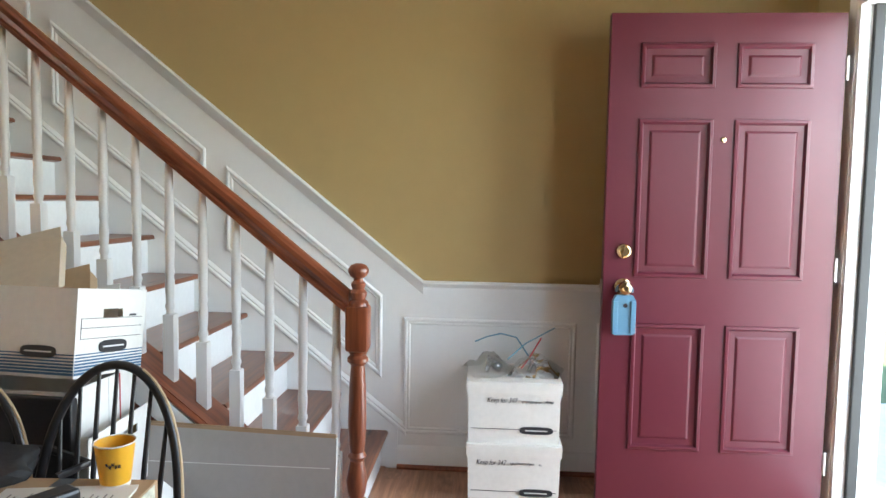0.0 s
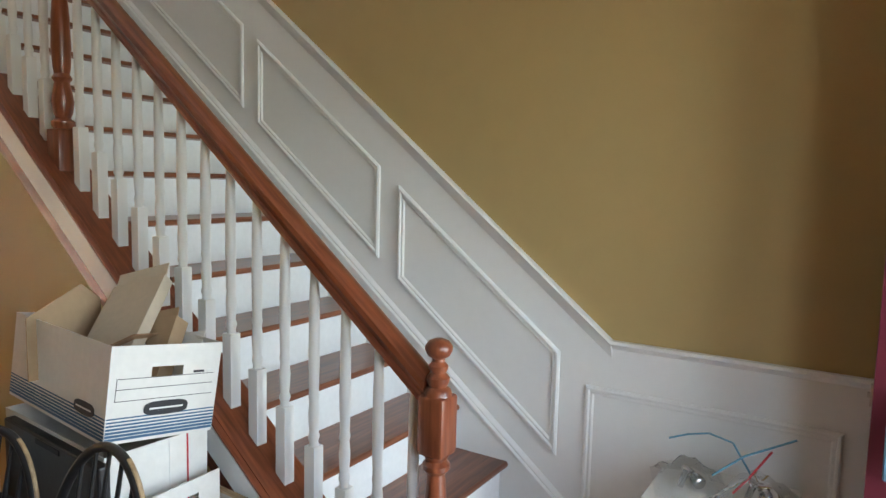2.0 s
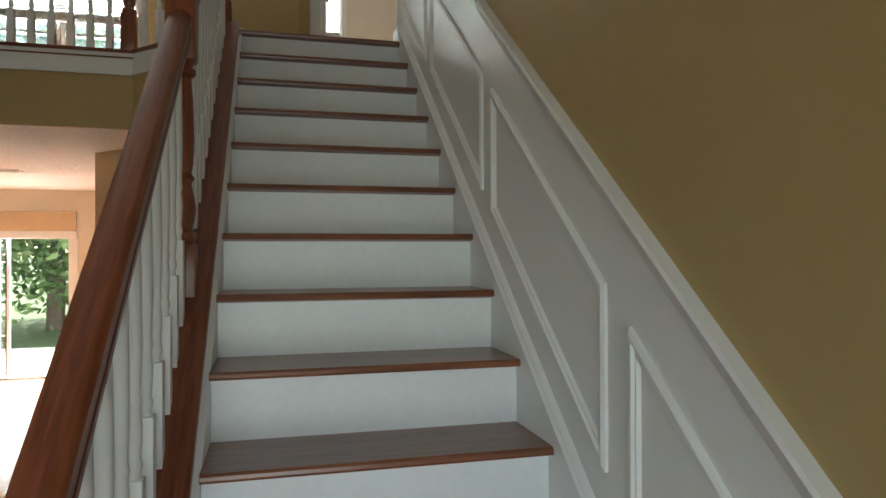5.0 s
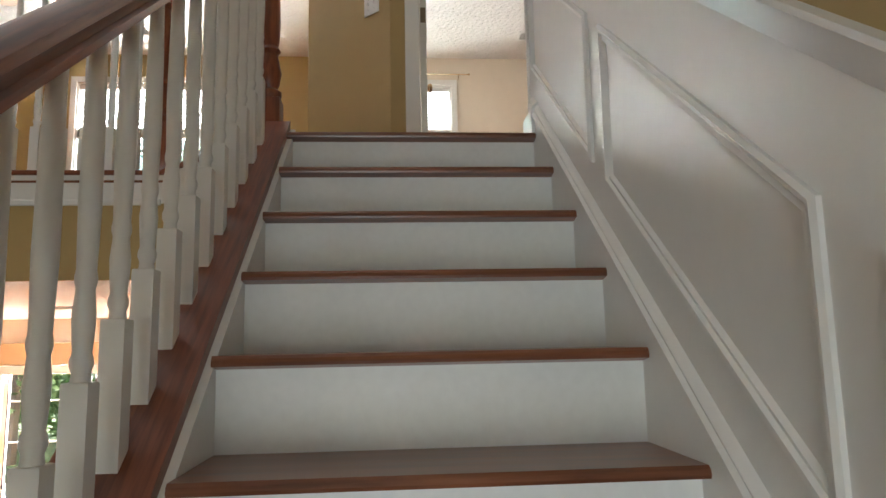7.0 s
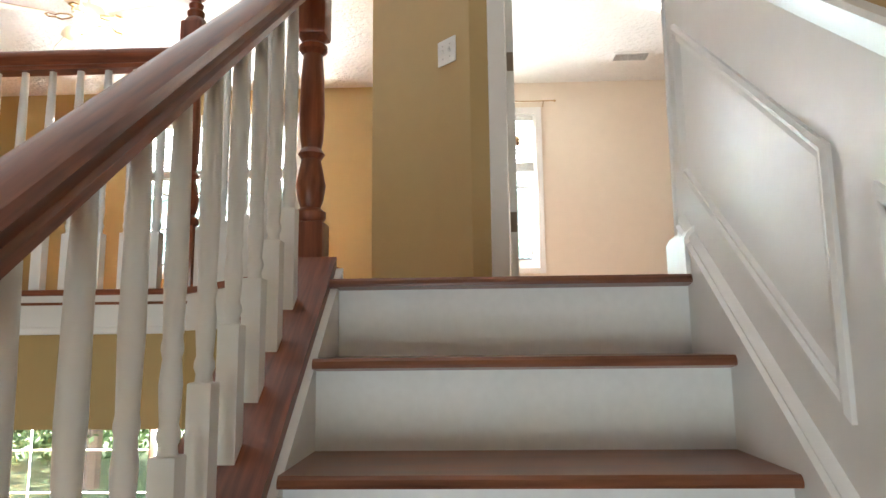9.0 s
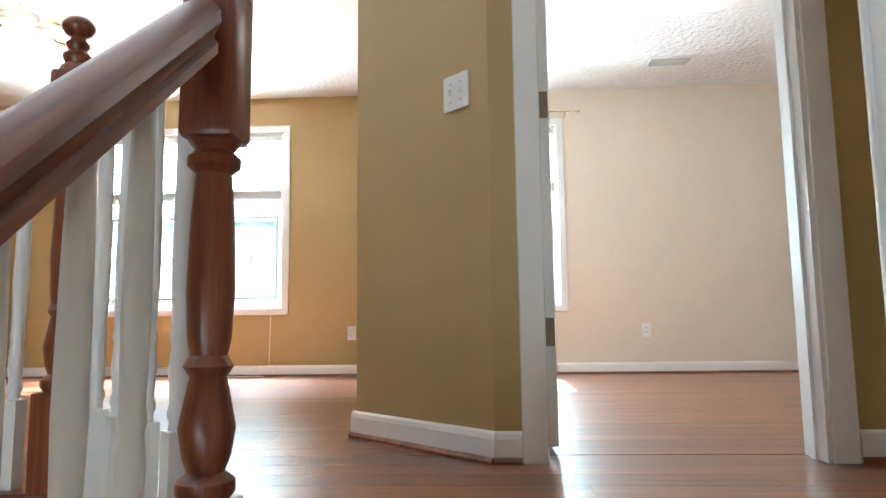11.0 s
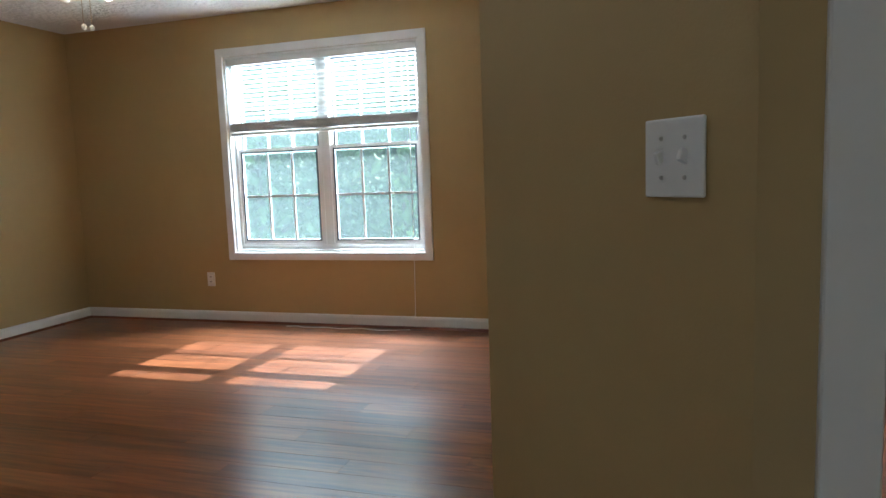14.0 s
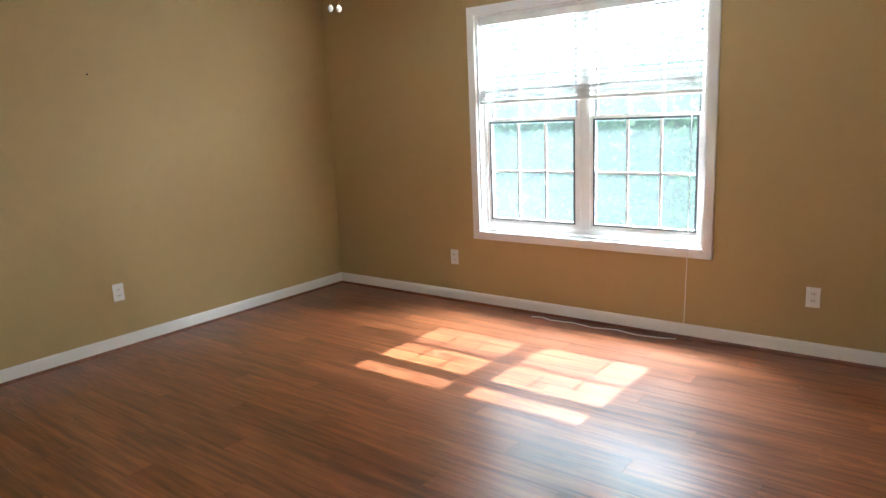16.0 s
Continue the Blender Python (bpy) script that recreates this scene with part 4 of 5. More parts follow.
part("body", bm, SWHITE, bt, "", True)
bm = bmesh.new()
lathe(bm, [(0.014, 0.168), (0.014, 0.19), (0.005, 0.192), (0.005, 0.215)], 12)
part("pump", bm, SWHITE, bt, "", True)

pd = thing("patio_door", None, "white framed glass patio door with a tan shade above", "patio door", kind="structure")
bm = bmesh.new()
wall_mesh(bm, "y", 9.09, 9.26, -6.0, -3.2, 0.0, 2.05, ((-5.95, -3.25, 0.03, 2.0),))
part("frame", bm, TRIM, pd)
casing(pd, "y", 9.1, -1, -6.0, -3.2, 0.0, 2.05)
sash(pd, "fixed_leaf", -5.95, -5.0, 9.15, 0.03, 2.0, GLASS, 0.07, 2, 4)
sash(pd, "fixed_leaf", -4.99, -4.05, 9.15, 0.03, 2.0, GLASS, 0.07, 2, 4)
sash(pd, "sliding_leaf", -4.12, -3.95, 9.20, 0.03, 2.0, GLASS, 0.05, 1, 4)
bm = bmesh.new()
box(bm, -6.05, -3.15, 9.03, 9.085, 1.88, 2.13, 0.01)
part("shade", bm, mat("tan_roller_shade", (0.62, 0.45, 0.28), 0.7, scale=8, vary=0.06), pd, "tan rolled window shade")

bm = bmesh.new()
box(bm, -6.06, -3.14, 9.02, 9.085, 1.78, 1.878, 0.006)
part("valance", bm, TRIM, pd, "white valance board under the shade")
vent(pose(-3.28, 6.95, LOWC, 90, 0, 0), "white slatted vent in the ceiling under the loft")

# ---- outdoors ----
GRASS = mat("lawn", (0.07, 0.11, 0.035), 0.9, scale=3, vary=0.3)
bm = bmesh.new()
vs = [bm.verts.new(p) for p in ((-400, -400, -0.16), (400, -400, -0.16), (400, 400, -0.16), (-400, 400, -0.16))]
bm.faces.new(vs)
setting("ground", bm, GRASS, "green lawn around the house reaching the horizon", "ground")
bm = bmesh.new()
box(bm, -7.5, -1.0, 9.26, 12.5, -0.155, -0.03, 0.01)
setting("pavement", bm, mat("pale_concrete", (0.5, 0.48, 0.45), 0.85, scale=4, vary=0.12, bump=0.3), "pale concrete patio slab behind the house", "patio")
bm = bmesh.new()
box(bm, -4.0, 1.5, -6.0, -2.07, -0.155, -0.03, 0.01)
setting("pavement", bm, bpy.data.materials["pale_concrete"], "pale concrete walk before the front door", "walk")

LEAF = bpy.data.materials.new("green_leaves")
LEAF.use_nodes = True
ln, ll = LEAF.node_tree.nodes, LEAF.node_tree.links
ln.remove(ln["Principled BSDF"])
geo, rmp = ln.new("ShaderNodeNewGeometry"), ln.new("ShaderNodeValToRGB")
rmp.color_ramp.elements[0].color, rmp.color_ramp.elements[1].color = (0.07, 0.12, 0.05, 1), (0.19, 0.27, 0.13, 1)
ll.new(geo.outputs["Random Per Island"], rmp.inputs[0])
dif, trl, mxs = ln.new("ShaderNodeBsdfDiffuse"), ln.new("ShaderNodeBsdfTranslucent"), ln.new("ShaderNodeMixShader")
mxs.inputs[0].default_value = 0.35
ll.new(rmp.outputs[0], dif.inputs[0]), ll.new(rmp.outputs[0], trl.inputs[0])
ll.new(dif.outputs[0], mxs.inputs[1]), ll.new(trl.outputs[0], mxs.inputs[2]), ll.new(mxs.outputs[0], ln["Material Output"].inputs[0])
BARK = mat("grey_bark", (0.12, 0.09, 0.07), 0.9, scale=8, vary=0.3, bump=0.8, bump_scale=20)
rng = np.random.default_rng(7)


def leaves(centres, spread, per, size):
    """Many small leaf blades clustered about the centres."""
    c = np.repeat(np.asarray(centres, float), per, 0)
    c = c + rng.normal(0, 1, c.shape) * spread
    n = len(c)
    a, b = rng.normal(size=(n, 3)), rng.normal(size=(n, 3))
    a /= np.linalg.norm(a, axis=1)[:, None]
    b -= (a * b).sum(1)[:, None] * a
    b /= np.linalg.norm(b, axis=1)[:, None]
    s = size * rng.uniform(0.6, 1.3, (n, 1))
    v = np.stack([c - a * s, c + b * s * 0.45, c + a * s, c - b * s * 0.45], 1).reshape(-1, 3)
    me = bpy.data.meshes.new("leaves")
    me.from_pydata(v.tolist(), [], np.arange(4 * n).reshape(-1, 4).tolist())
    me.materials.append(LEAF)
    return me


def tree(x, y, h, label):
    root = thing("tree", pose(x, y, -0.16), label, "tree", "trees behind the house")
    bm = bmesh.new()
    tube(bm, [(0, 0, 0), (0.05, 0.03, h * 0.3), (-0.04, 0.06, h * 0.6), (0.03, 0, h * 0.9)], [0.20, 0.15, 0.09, 0.03], 9)
    tips = []
    for k in range(9):
        a, z = rng.uniform(0, 6.28), h * rng.uniform(0.25, 0.8)
        r = rng.uniform(1.2, 2.3)
        tip = (r * math.cos(a), r * math.sin(a), z + rng.uniform(0.4, 1.4))
        tube(bm, [(0, 0.03, z), (tip[0] * 0.5, tip[1] * 0.5, z + 0.4), tip], [0.07, 0.045, 0.015], 6)
        tips.append(tip)
    part("trunk", bm, BARK, root, "", True)
    for _ in range(70):
        z = rng.uniform(0.15, 1.0)
        r = 2.4 * math.sqrt(max(0.05, 1 - ((z - 0.5) / 0.55) ** 2)) * math.sqrt(rng.uniform())
        a = rng.uniform(0, 6.28)
        tips.append((r * math.cos(a), r * math.sin(a), z * h))
    cr = new("crown", leaves(tips, 0.36, 70, 0.11))
    cr.parent = root


for x, y, h in ((-11.5, 16.5, 6.4), (-8.2, 15.2, 5.6), (-5.6, 16.8, 6.9), (-3.3, 15.0, 5.4), (-0.8, 16.4, 6.6), (1.8, 15.3, 5.7), (5.0, 17.0, 6.2)):
    tree(x, y, h + 1.5, "leafy green tree standing behind the house")
und = [(rng.uniform(-14, 7), rng.uniform(17.5, 20.5), rng.uniform(0, 7.2)) for _ in range(480)]
uo = new("foliage", leaves(und, 0.5, 60, 0.15))
tagged(uo, "dense green woodland foliage behind the trees", "foliage", kind="stuff")


# ---- foyer things ----
BLACK = mat("worn_black_paint", (0.018, 0.018, 0.02), 0.35, scale=14, vary=0.3, bump=0.1, bump_scale=60)
CARD = mat("white_cardboard", (0.72, 0.705, 0.67), 0.8, scale=5, vary=0.06, bump=0.15, bump_scale=70)
KRAFT = mat("tan_cardboard", (0.40, 0.275, 0.165), 0.85, scale=5, vary=0.08, bump=0.15, bump_scale=70)
BLUE = mat("blue_print", (0.05, 0.12, 0.22), 0.7, scale=9, vary=0.08)
INK = mat("black_ink", (0.02, 0.02, 0.025), 0.6, scale=9, vary=0.08)
REDP = mat("red_print", (0.45, 0.03, 0.04), 0.7, scale=9, vary=0.08)
PALE = mat("pale_print", (0.72, 0.72, 0.70), 0.6, scale=9, vary=0.03)


def bar(name, root, m, sx, sz, material, label="", th=0.0012):
    """A flat printed bar on a face; local -y faces out."""
    bm = bmesh.new()
    obox(bm, m, sx, th, sz)
    return part(name, bm, material, root, label)


def oval(name, root, m, sx, sz, material, th=0.002):
    bm = bmesh.new()
    lathe(bm, [(1.0, 0.0), (1.0, 1.0)], 28)
    for v in bm.verts:
        v.co = m @ Vector((math.copysign(abs(v.co.x) ** 0.35, v.co.x) * sx, -v.co.z * th, math.copysign(abs(v.co.y) ** 0.5, v.co.y) * sz * (1.0 - 0.25 * abs(v.co.x))))
    return part(name, bm, material, root, "dark oval emblem with a pale band")


def scribble(name, root, m, w, h, words):
    """Handwriting too small to read, as an inked line."""
    bm = bmesh.new()
    x = 0.0
    for n in words:
        pts = []
        for i in range(n * 4):
            pts.append(m @ Vector((x, -0.0006, h * (0.5 * math.sin(i * 1.9) + random.uniform(-0.3, 0.4)))))
            x += w / (sum(words) * 4 + 6 * len(words))
        tube(bm, pts, 0.0012, 5)
        x += 6 * w / (sum(words) * 4 + 6 * len(words))
    part(name, bm, INK, root, "handwritten black line")


def lettering(name, root, text, m, size):
    """A readable handwritten line in ink."""
    cu = bpy.data.curves.new(name, "FONT")
    cu.body, cu.size, cu.shear, cu.extrude = text, size, 0.35, 0.0003
    cu.materials.append(INK)
    ob = new(name, cu)
    ob.parent, ob.matrix_basis = root, m @ Matrix.Diagonal((0.78, 1, 1, 1))
    ob["label"] = "handwritten black line"


def file_box(m, label, w, d, h, lid, printed, material=CARD, hand=True):
    """A storage carton with a hand hole, printed bands, and a lid if closed. Local: front faces -y, base at z 0."""
    root = thing("file_box", m, label, "box")
    t, k = 0.004, 0.012

    def panel(name, axis, lo, hi, a0, a1, holes=()):
        """One board of the carton, leaning in towards the base."""
        bm = bmesh.new()
        if axis:
            wall_mesh(bm, axis, lo, hi, a0, a1, 0, h, holes)
        else:
            box(bm, lo, hi, a0, a1, 0, t)
        for v in bm.verts:
            v.co.x *= 1 - (k / w) * (1 - v.co.z / h)
        part(name, bm, material, root)

    hole = (-0.045, 0.045, h - 0.085, h - 0.058)
    for y0, y1, hs in ((-d / 2, -d / 2 + t, (hole,) if hand else ()), (d / 2 - t, d / 2, (hole,) if hand else ())):
        panel("end_panel", "y", y0, y1, -w / 2, w / 2, hs)
    for x0, x1 in ((-w / 2, -w / 2 + t), (w / 2 - t, w / 2)):
        panel("side_panel", "x", x0, x1, -d / 2 + t, d / 2 - t)
    panel("bottom_panel", "", -w / 2 + t, w / 2 - t, -d / 2 + t, d / 2 - t)
    if lid:
        bm = bmesh.new()
        g = 0.006
        box(bm, -w / 2 - g, w / 2 + g, -d / 2 - g, d / 2 + g, h + 0.001, h + 0.006, 0.002)
        for a in ((-w / 2 - g, w / 2 + g, -d / 2 - g, -d / 2 - 0.002), (-w / 2 - g, w / 2 + g, d / 2 + 0.002, d / 2 + g), (-w / 2 - g, -w / 2 - 0.002, -d / 2 - 0.002, d / 2 + 0.002), (w / 2 + 0.002, w / 2 + g, -d / 2 - 0.002, d / 2 + 0.002)):
            box(bm, *a, h - 0.045, h + 0.0008)
        part("lid", bm, material, root)
    f = -d / 2 - 0.0008
    if printed:
        for i in range(7):
            z = 0.012 + 0.0088 * i
            th = 0.0070 - 0.0006 * i
            bar("blue_band", root, pose(0, f, z), w - 0.014, th, BLUE, "printed blue band")
            bar("blue_band", root, pose(-w / 2 + 0.0053 - 0.0008 * i / 3, 0, z, 0, 0, -90), d - 0.004, th, BLUE, "printed blue band")
        for mm, sz in ((pose(0.005, f - 0.001, 0.082), 1.0), (pose(-w / 2 + 0.001, -d / 2 + 0.11, 0.072, 0, 0, -90), 0.9)):
            e = oval("emblem", root, mm, 0.062 * sz, 0.019 * sz, INK)
            bm = bmesh.new()
            obox(bm, mm @ pose(0, -0.0028, 0), 0.094 * sz, 0.0012, 0.0045 * sz)
            part("emblem_band", bm, PALE, e)
        for z, x0, x1 in ((0.165, -0.135, 0.138), (0.138, -0.135, 0.138), (0.108, -0.135, 0.138)):
            bar("rule_line", root, pose((x0 + x1) / 2, f, z), x1 - x0, 0.0014, INK)
        bar("rule_line", root, pose(-0.135, f, 0.137), 0.0014, 0.058, INK)
        bar("size_mark", root, pose(0.092, f, 0.172), 0.032, 0.006, INK)
        bar("size_mark", root, pose(0.126, f, 0.173), 0.018, 0.005, PALE)
    return root


# cartons stacked against the staircase
low = file_box(pose(-1.262, 0.95, 0.0, 0, 0, 2), "large plain white carton at the bottom of the stack", 0.36, 0.66, 0.43, False, False, hand=False)
bm = bmesh.new()
wall_mesh(bm, "y", -0.335, -0.331, -0.172, 0.172, 0.38, 0.62, ((0.01, 0.10, 0.55, 0.577),))
part("end_flap", bm, CARD, low, "raised end flap with a hand slot")
mid = file_box(pose(-1.205, 0.985, 0.432, 0, 0, -4), "plain white carton with a red line under the file box", 0.30, 0.60, 0.300, False, False, hand=False)
bar("red_line", mid, pose(0.085, -0.301, 0.15), 0.005, 0.296, REDP, "printed red line")
bar("red_print", mid, pose(-0.1525, 0.20, 0.16, 0, 0, -90), 0.10, 0.05, REDP, "printed red panel")
bar("fold_line", mid, pose(0.03, -0.301, 0.15), 0.002, 0.296, PALE)
fb = file_box(Matrix.Translation((-1.213, 0.955, 0.757)) @ pose(0, 0, 0, 0, 8.0, -6.0), "open white file box with blue bands full of cardboard", 0.315, 0.61, 0.250, False, True)


def board(name, m, label, pts, th, material, category="cardboard", group=""):
    root = thing(name, m, label, category, group)
    bm = bmesh.new()
    prism(bm, pts, "y", -th / 2, th / 2)
    part("sheet", bm, material, root)
    return root


PALETAN = mat("pale_tan_cardboard", (0.55, 0.47, 0.36), 0.85, scale=5, vary=0.08, bump=0.15, bump_scale=70)


def long_carton(p, q, w, th, label, material, flap):
    """A long narrow carton lying from p up to q, its end flap standing open."""
    p, q = Vector(p), Vector(q)
    d = (q - p).normalized()
    across = (Vector((0, 1, 0)) - d * d.y).normalized()
    up = d.cross(across)
    r = Matrix((d, across, up)).transposed().to_4x4()
    root = thing("carton", Matrix.Translation(p) @ r, label, "carton", "cardboard in the file box")
    l = (q - p).length
    bm = bmesh.new()
    obox(bm, pose(l / 2, 0, 0), l, w, th, 0.0015)
    part("body", bm, material, root)
    bm = bmesh.new()
    obox(bm, pose(l + flap / 2 - 0.001, 0, th / 2 - 0.004, 0, -12, 0), flap, w - 0.008, 0.003)
    part("end_flap", bm, material, root, "raised end flap")


long_carton((-1.31, 0.87, 0.855), (-1.037, 1.03, 1.105), 0.20, 0.04, "long pale tan carton leaning out of the file box", PALETAN, 0.05)
long_carton((-1.19, 0.78, 0.855), (-1.065, 0.85, 1.015), 0.09, 0.05, "narrow tan carton standing in the file box", KRAFT, 0.03)
long_carton((-1.125, 0.73, 0.855), (-1.04, 0.765, 0.955), 0.085, 0.045, "short pale carton standing in the file box", CARD, 0.03)
board("cardboard_sheet", Matrix.Translation((-1.25, 1.11, 0.93)) @ pose(0, 0, 0, -16, 4, 8), "tan cardboard flap rising out of the file box", [(-0.12, -0.08), (0.12, -0.08), (0.15, 0.14), (0.09, 0.19), (-0.10, 0.10)], 0.005, KRAFT)
board("cardboard_sheet", Matrix.Translation((-1.18, 0.87, 0.97)) @ pose(0, 0, 0, 62, 10, 20), "brown cardboard flap folded into the file box", [(-0.08, -0.06), (0.08, -0.06), (0.07, 0.06), (-0.07, 0.06)], 0.004, mat("brown_cardboard", (0.30, 0.17, 0.09), 0.85, scale=5, vary=0.1))
# flattened white carton leaning on the stringer
pan = board("flat_carton", Matrix.Translation((-1.125, 0.335, 0.0)) @ pose(0, 0, 0, 0, 0, -90) @ pose(0, 0, 0, -7, 0, 0), "flattened white carton leaning against the stringer", [(-0.33, 0.0), (0.33, 0.0), (0.33, 0.525), (-0.33, 0.545)], 0.022, mat("grey_white_cardboard", (0.42, 0.40, 0.38), 0.85, scale=5, vary=0.06, bump=0.1), "cardboard")
for k, (dy, z) in enumerate(((-0.009, 0.534), (-0.003, 0.539), (0.004, 0.535))):
    bm = bmesh.new()
    obox(bm, pose(0, dy, z + 0.003, 0, 1.9 if k else 1.5, 0), 0.652, 0.003, 0.012)
    part("raw_edge", bm, KRAFT, pan, "brown corrugated edge")
bar("red_line", pan, pose(0, -0.0118, 0.30), 0.60, 0.004, REDP, "printed red line")
bar("fold_line", pan, pose(0, -0.0118, 0.43), 0.62, 0.0025, PALE)

# dark shelf board with a white edge leaning by the flattened carton
sb = thing("shelf_board", pose(-1.20, 0.345, 0.215, 38, 0, 0), "dark shelf board with a white edge leaning by the carton", "board")
bm = bmesh.new()
box(bm, -0.055, 0.035, -0.26, 0.26, -0.012, 0.012, 0.002)
part("panel", bm, BLACK, sb)
bm = bmesh.new()
box(bm, -0.06, 0.04, -0.26, 0.26, 0.0125, 0.030, 0.003)
part("white_edge", bm, SWHITE, sb, "white laminated edge")
rb = file_box(pose(-1.62, 1.36, 0.0, 0, 0, 8), "tall white carton with a red printed panel", 0.42, 0.34, 0.70, False, False, hand=False)
bar("red_print", rb, pose(-0.10, -0.171, 0.60), 0.17, 0.10, REDP, "printed red panel")
file_box(pose(-1.63, 1.36, 0.702, 0, 0, 5), "flat tan carton lying on the white carton", 0.40, 0.33, 0.09, False, False, KRAFT, hand=False)

# two closed boxes against the wainscot
for k, (z, mm) in enumerate(((0.0, pose(-0.205, -0.592, 0.0, 0, 0, -90)), (0.266, pose(-0.195, -0.588, 0.266, 0, 0, -90)))):
    wb = file_box(mm, "white lidded file box stacked by the wainscot", 0.392, 0.32, 0.259, True, False, hand=False)
    f = -0.1608
    bar("ink_line", wb, pose(-0.0, f, 0.062), 0.36, 0.0022, INK)
    e = oval("emblem", wb, pose(0.095, f - 0.001, 0.060), 0.07, 0.0165, INK)
    bm = bmesh.new()
    obox(bm, pose(0.095, f - 0.0038, 0.060), 0.094, 0.0012, 0.0045)
    part("emblem_band", bm, PALE, e)
    lettering("writing", wb, "Keep for 347", pose(-0.115 if k else -0.16, f - 0.001, 0.176, 90, 0, 0), 0.030)
    scribble("writing", wb, pose(0.03 if k else -0.015, f - 0.001, 0.182), 0.15, 0.012, (9, 4) if k else (9, 1))

# hardware in clear bags on the boxes
FILM = glass_mat("clear_plastic_film", (0.93, 0.94, 0.95))
CHROME = mat("chrome_hardware", (0.62, 0.62, 0.62), 0.12, 1.0, scale=20, vary=0.08)
for x, y, rz in ((-0.20, -0.49, 20), (-0.19, -0.69, -15)):
    root = thing("plastic_bag", pose(x, y, 0.532, 0, 0, rz), "clear plastic bag of metal hardware lying on a file box", "plastic bag", "bags of hardware")
    bm = bmesh.new()
    bmesh.ops.create_grid(bm, x_segments=16, y_segments=14, size=0.11)
    for v in bm.verts:
        r = max(abs(v.co.x), abs(v.co.y)) / 0.11
        v.co.z = max(0.003, 0.075 * (1 - r ** 1.6) + 0.028 * noise.noise(Vector((v.co.x * 24, v.co.y * 24, x * 50))))
    b = part("film", bm, FILM, root, "", True)
    b.visible_shadow = False
    bm = bmesh.new()
    lathe(bm, [(0.016, 0.0), (0.020, 0.004), (0.020, 0.03), (0.012, 0.034), (0.012, 0.05), (0.017, 0.054), (0.017, 0.07), (0.005, 0.072)], 16, m=pose(-0.03, -0.03, 0.022, 0, 80, 30))
    lathe(bm, [(0.010, 0.0), (0.010, 0.05), (0.018, 0.055), (0.018, 0.062), (0.004, 0.064)], 16, m=pose(-0.02, 0.03, 0.006, 18, 0, 0))
    part("valve", bm, CHROME, root, "chrome valve piece", True)
BLUEP = mat("blue_plastic", (0.10, 0.26, 0.36), 0.4, scale=9, vary=0.05)
for name, label, pts, mt in (("plastic_strip", "thin blue plastic strip curving above the bags", [(-0.17, -0.415, 0.66), (-0.16, -0.47, 0.682), (-0.15, -0.53, 0.695), (-0.15, -0.60, 0.680), (-0.16, -0.655, 0.600)], BLUEP),
                             ("plastic_strip", "straight blue plastic strip standing out of a bag", [(-0.24, -0.56, 0.60), (-0.20, -0.64, 0.665), (-0.14, -0.77, 0.725)], BLUEP),
                             ("plastic_strip", "red plastic strip standing out of a bag", [(-0.24, -0.62, 0.56), (-0.21, -0.66, 0.61), (-0.17, -0.71, 0.685)], REDP)):
    bm = bmesh.new()
    tube(bm, pts, 0.0035, 6)
    tagged(part(name, bm, mt), label, "strip")

# blue holder hanging from the door knob
TEAL = mat("pale_blue_plastic", (0.12, 0.27, 0.40), 0.45, scale=9, vary=0.05)
hg = thing("door_hanger", pose(-0.398, -1.018, 0.758, 0, 0, -90), "pale blue plastic holder hung on the brass door knob", "holder")
bm = bmesh.new()
prism(bm, [(-0.046, 0.0), (-0.030, -0.004), (0.030, -0.004), (0.046, 0.0), (0.048, 0.135), (0.034, 0.160), (-0.034, 0.160), (-0.048, 0.135)], "y", -0.012, 0.012)
bmesh.ops.bevel(bm, geom=bm.edges[:], offset=0.003, segments=2, affect="EDGES")
part("sleeve", bm, TEAL, hg)
for x0, x1 in ((-0.046, -0.026), (0.026, 0.046)):
    bm = bmesh.new()
    box(bm, x0, x1, -0.018, -0.0125, 0.004, 0.135, 0.002)
    part("side_rib", bm, TEAL, hg)
bm = bmesh.new()
lathe(bm, [(0.009, 0), (0.009, 0.002)], 16, m=pose(0.004, -0.0125, 0.118, 90, 0, 0))
part("eyelet", bm, INK, hg)
bm = bmesh.new()
tube(bm, [(0.032 * math.cos(a), 0, 0.178 + 0.026 * math.sin(a)) for a in (math.pi * k / 12 - 0.3 for k in range(15))], 0.005, 8)
part("loop", bm, TEAL, hg)

# ---- dining corner ----
WORN = wood("worn_maple", (0.30, 0.20, 0.11), (0.52, 0.38, 0.22), 0.5, "z")


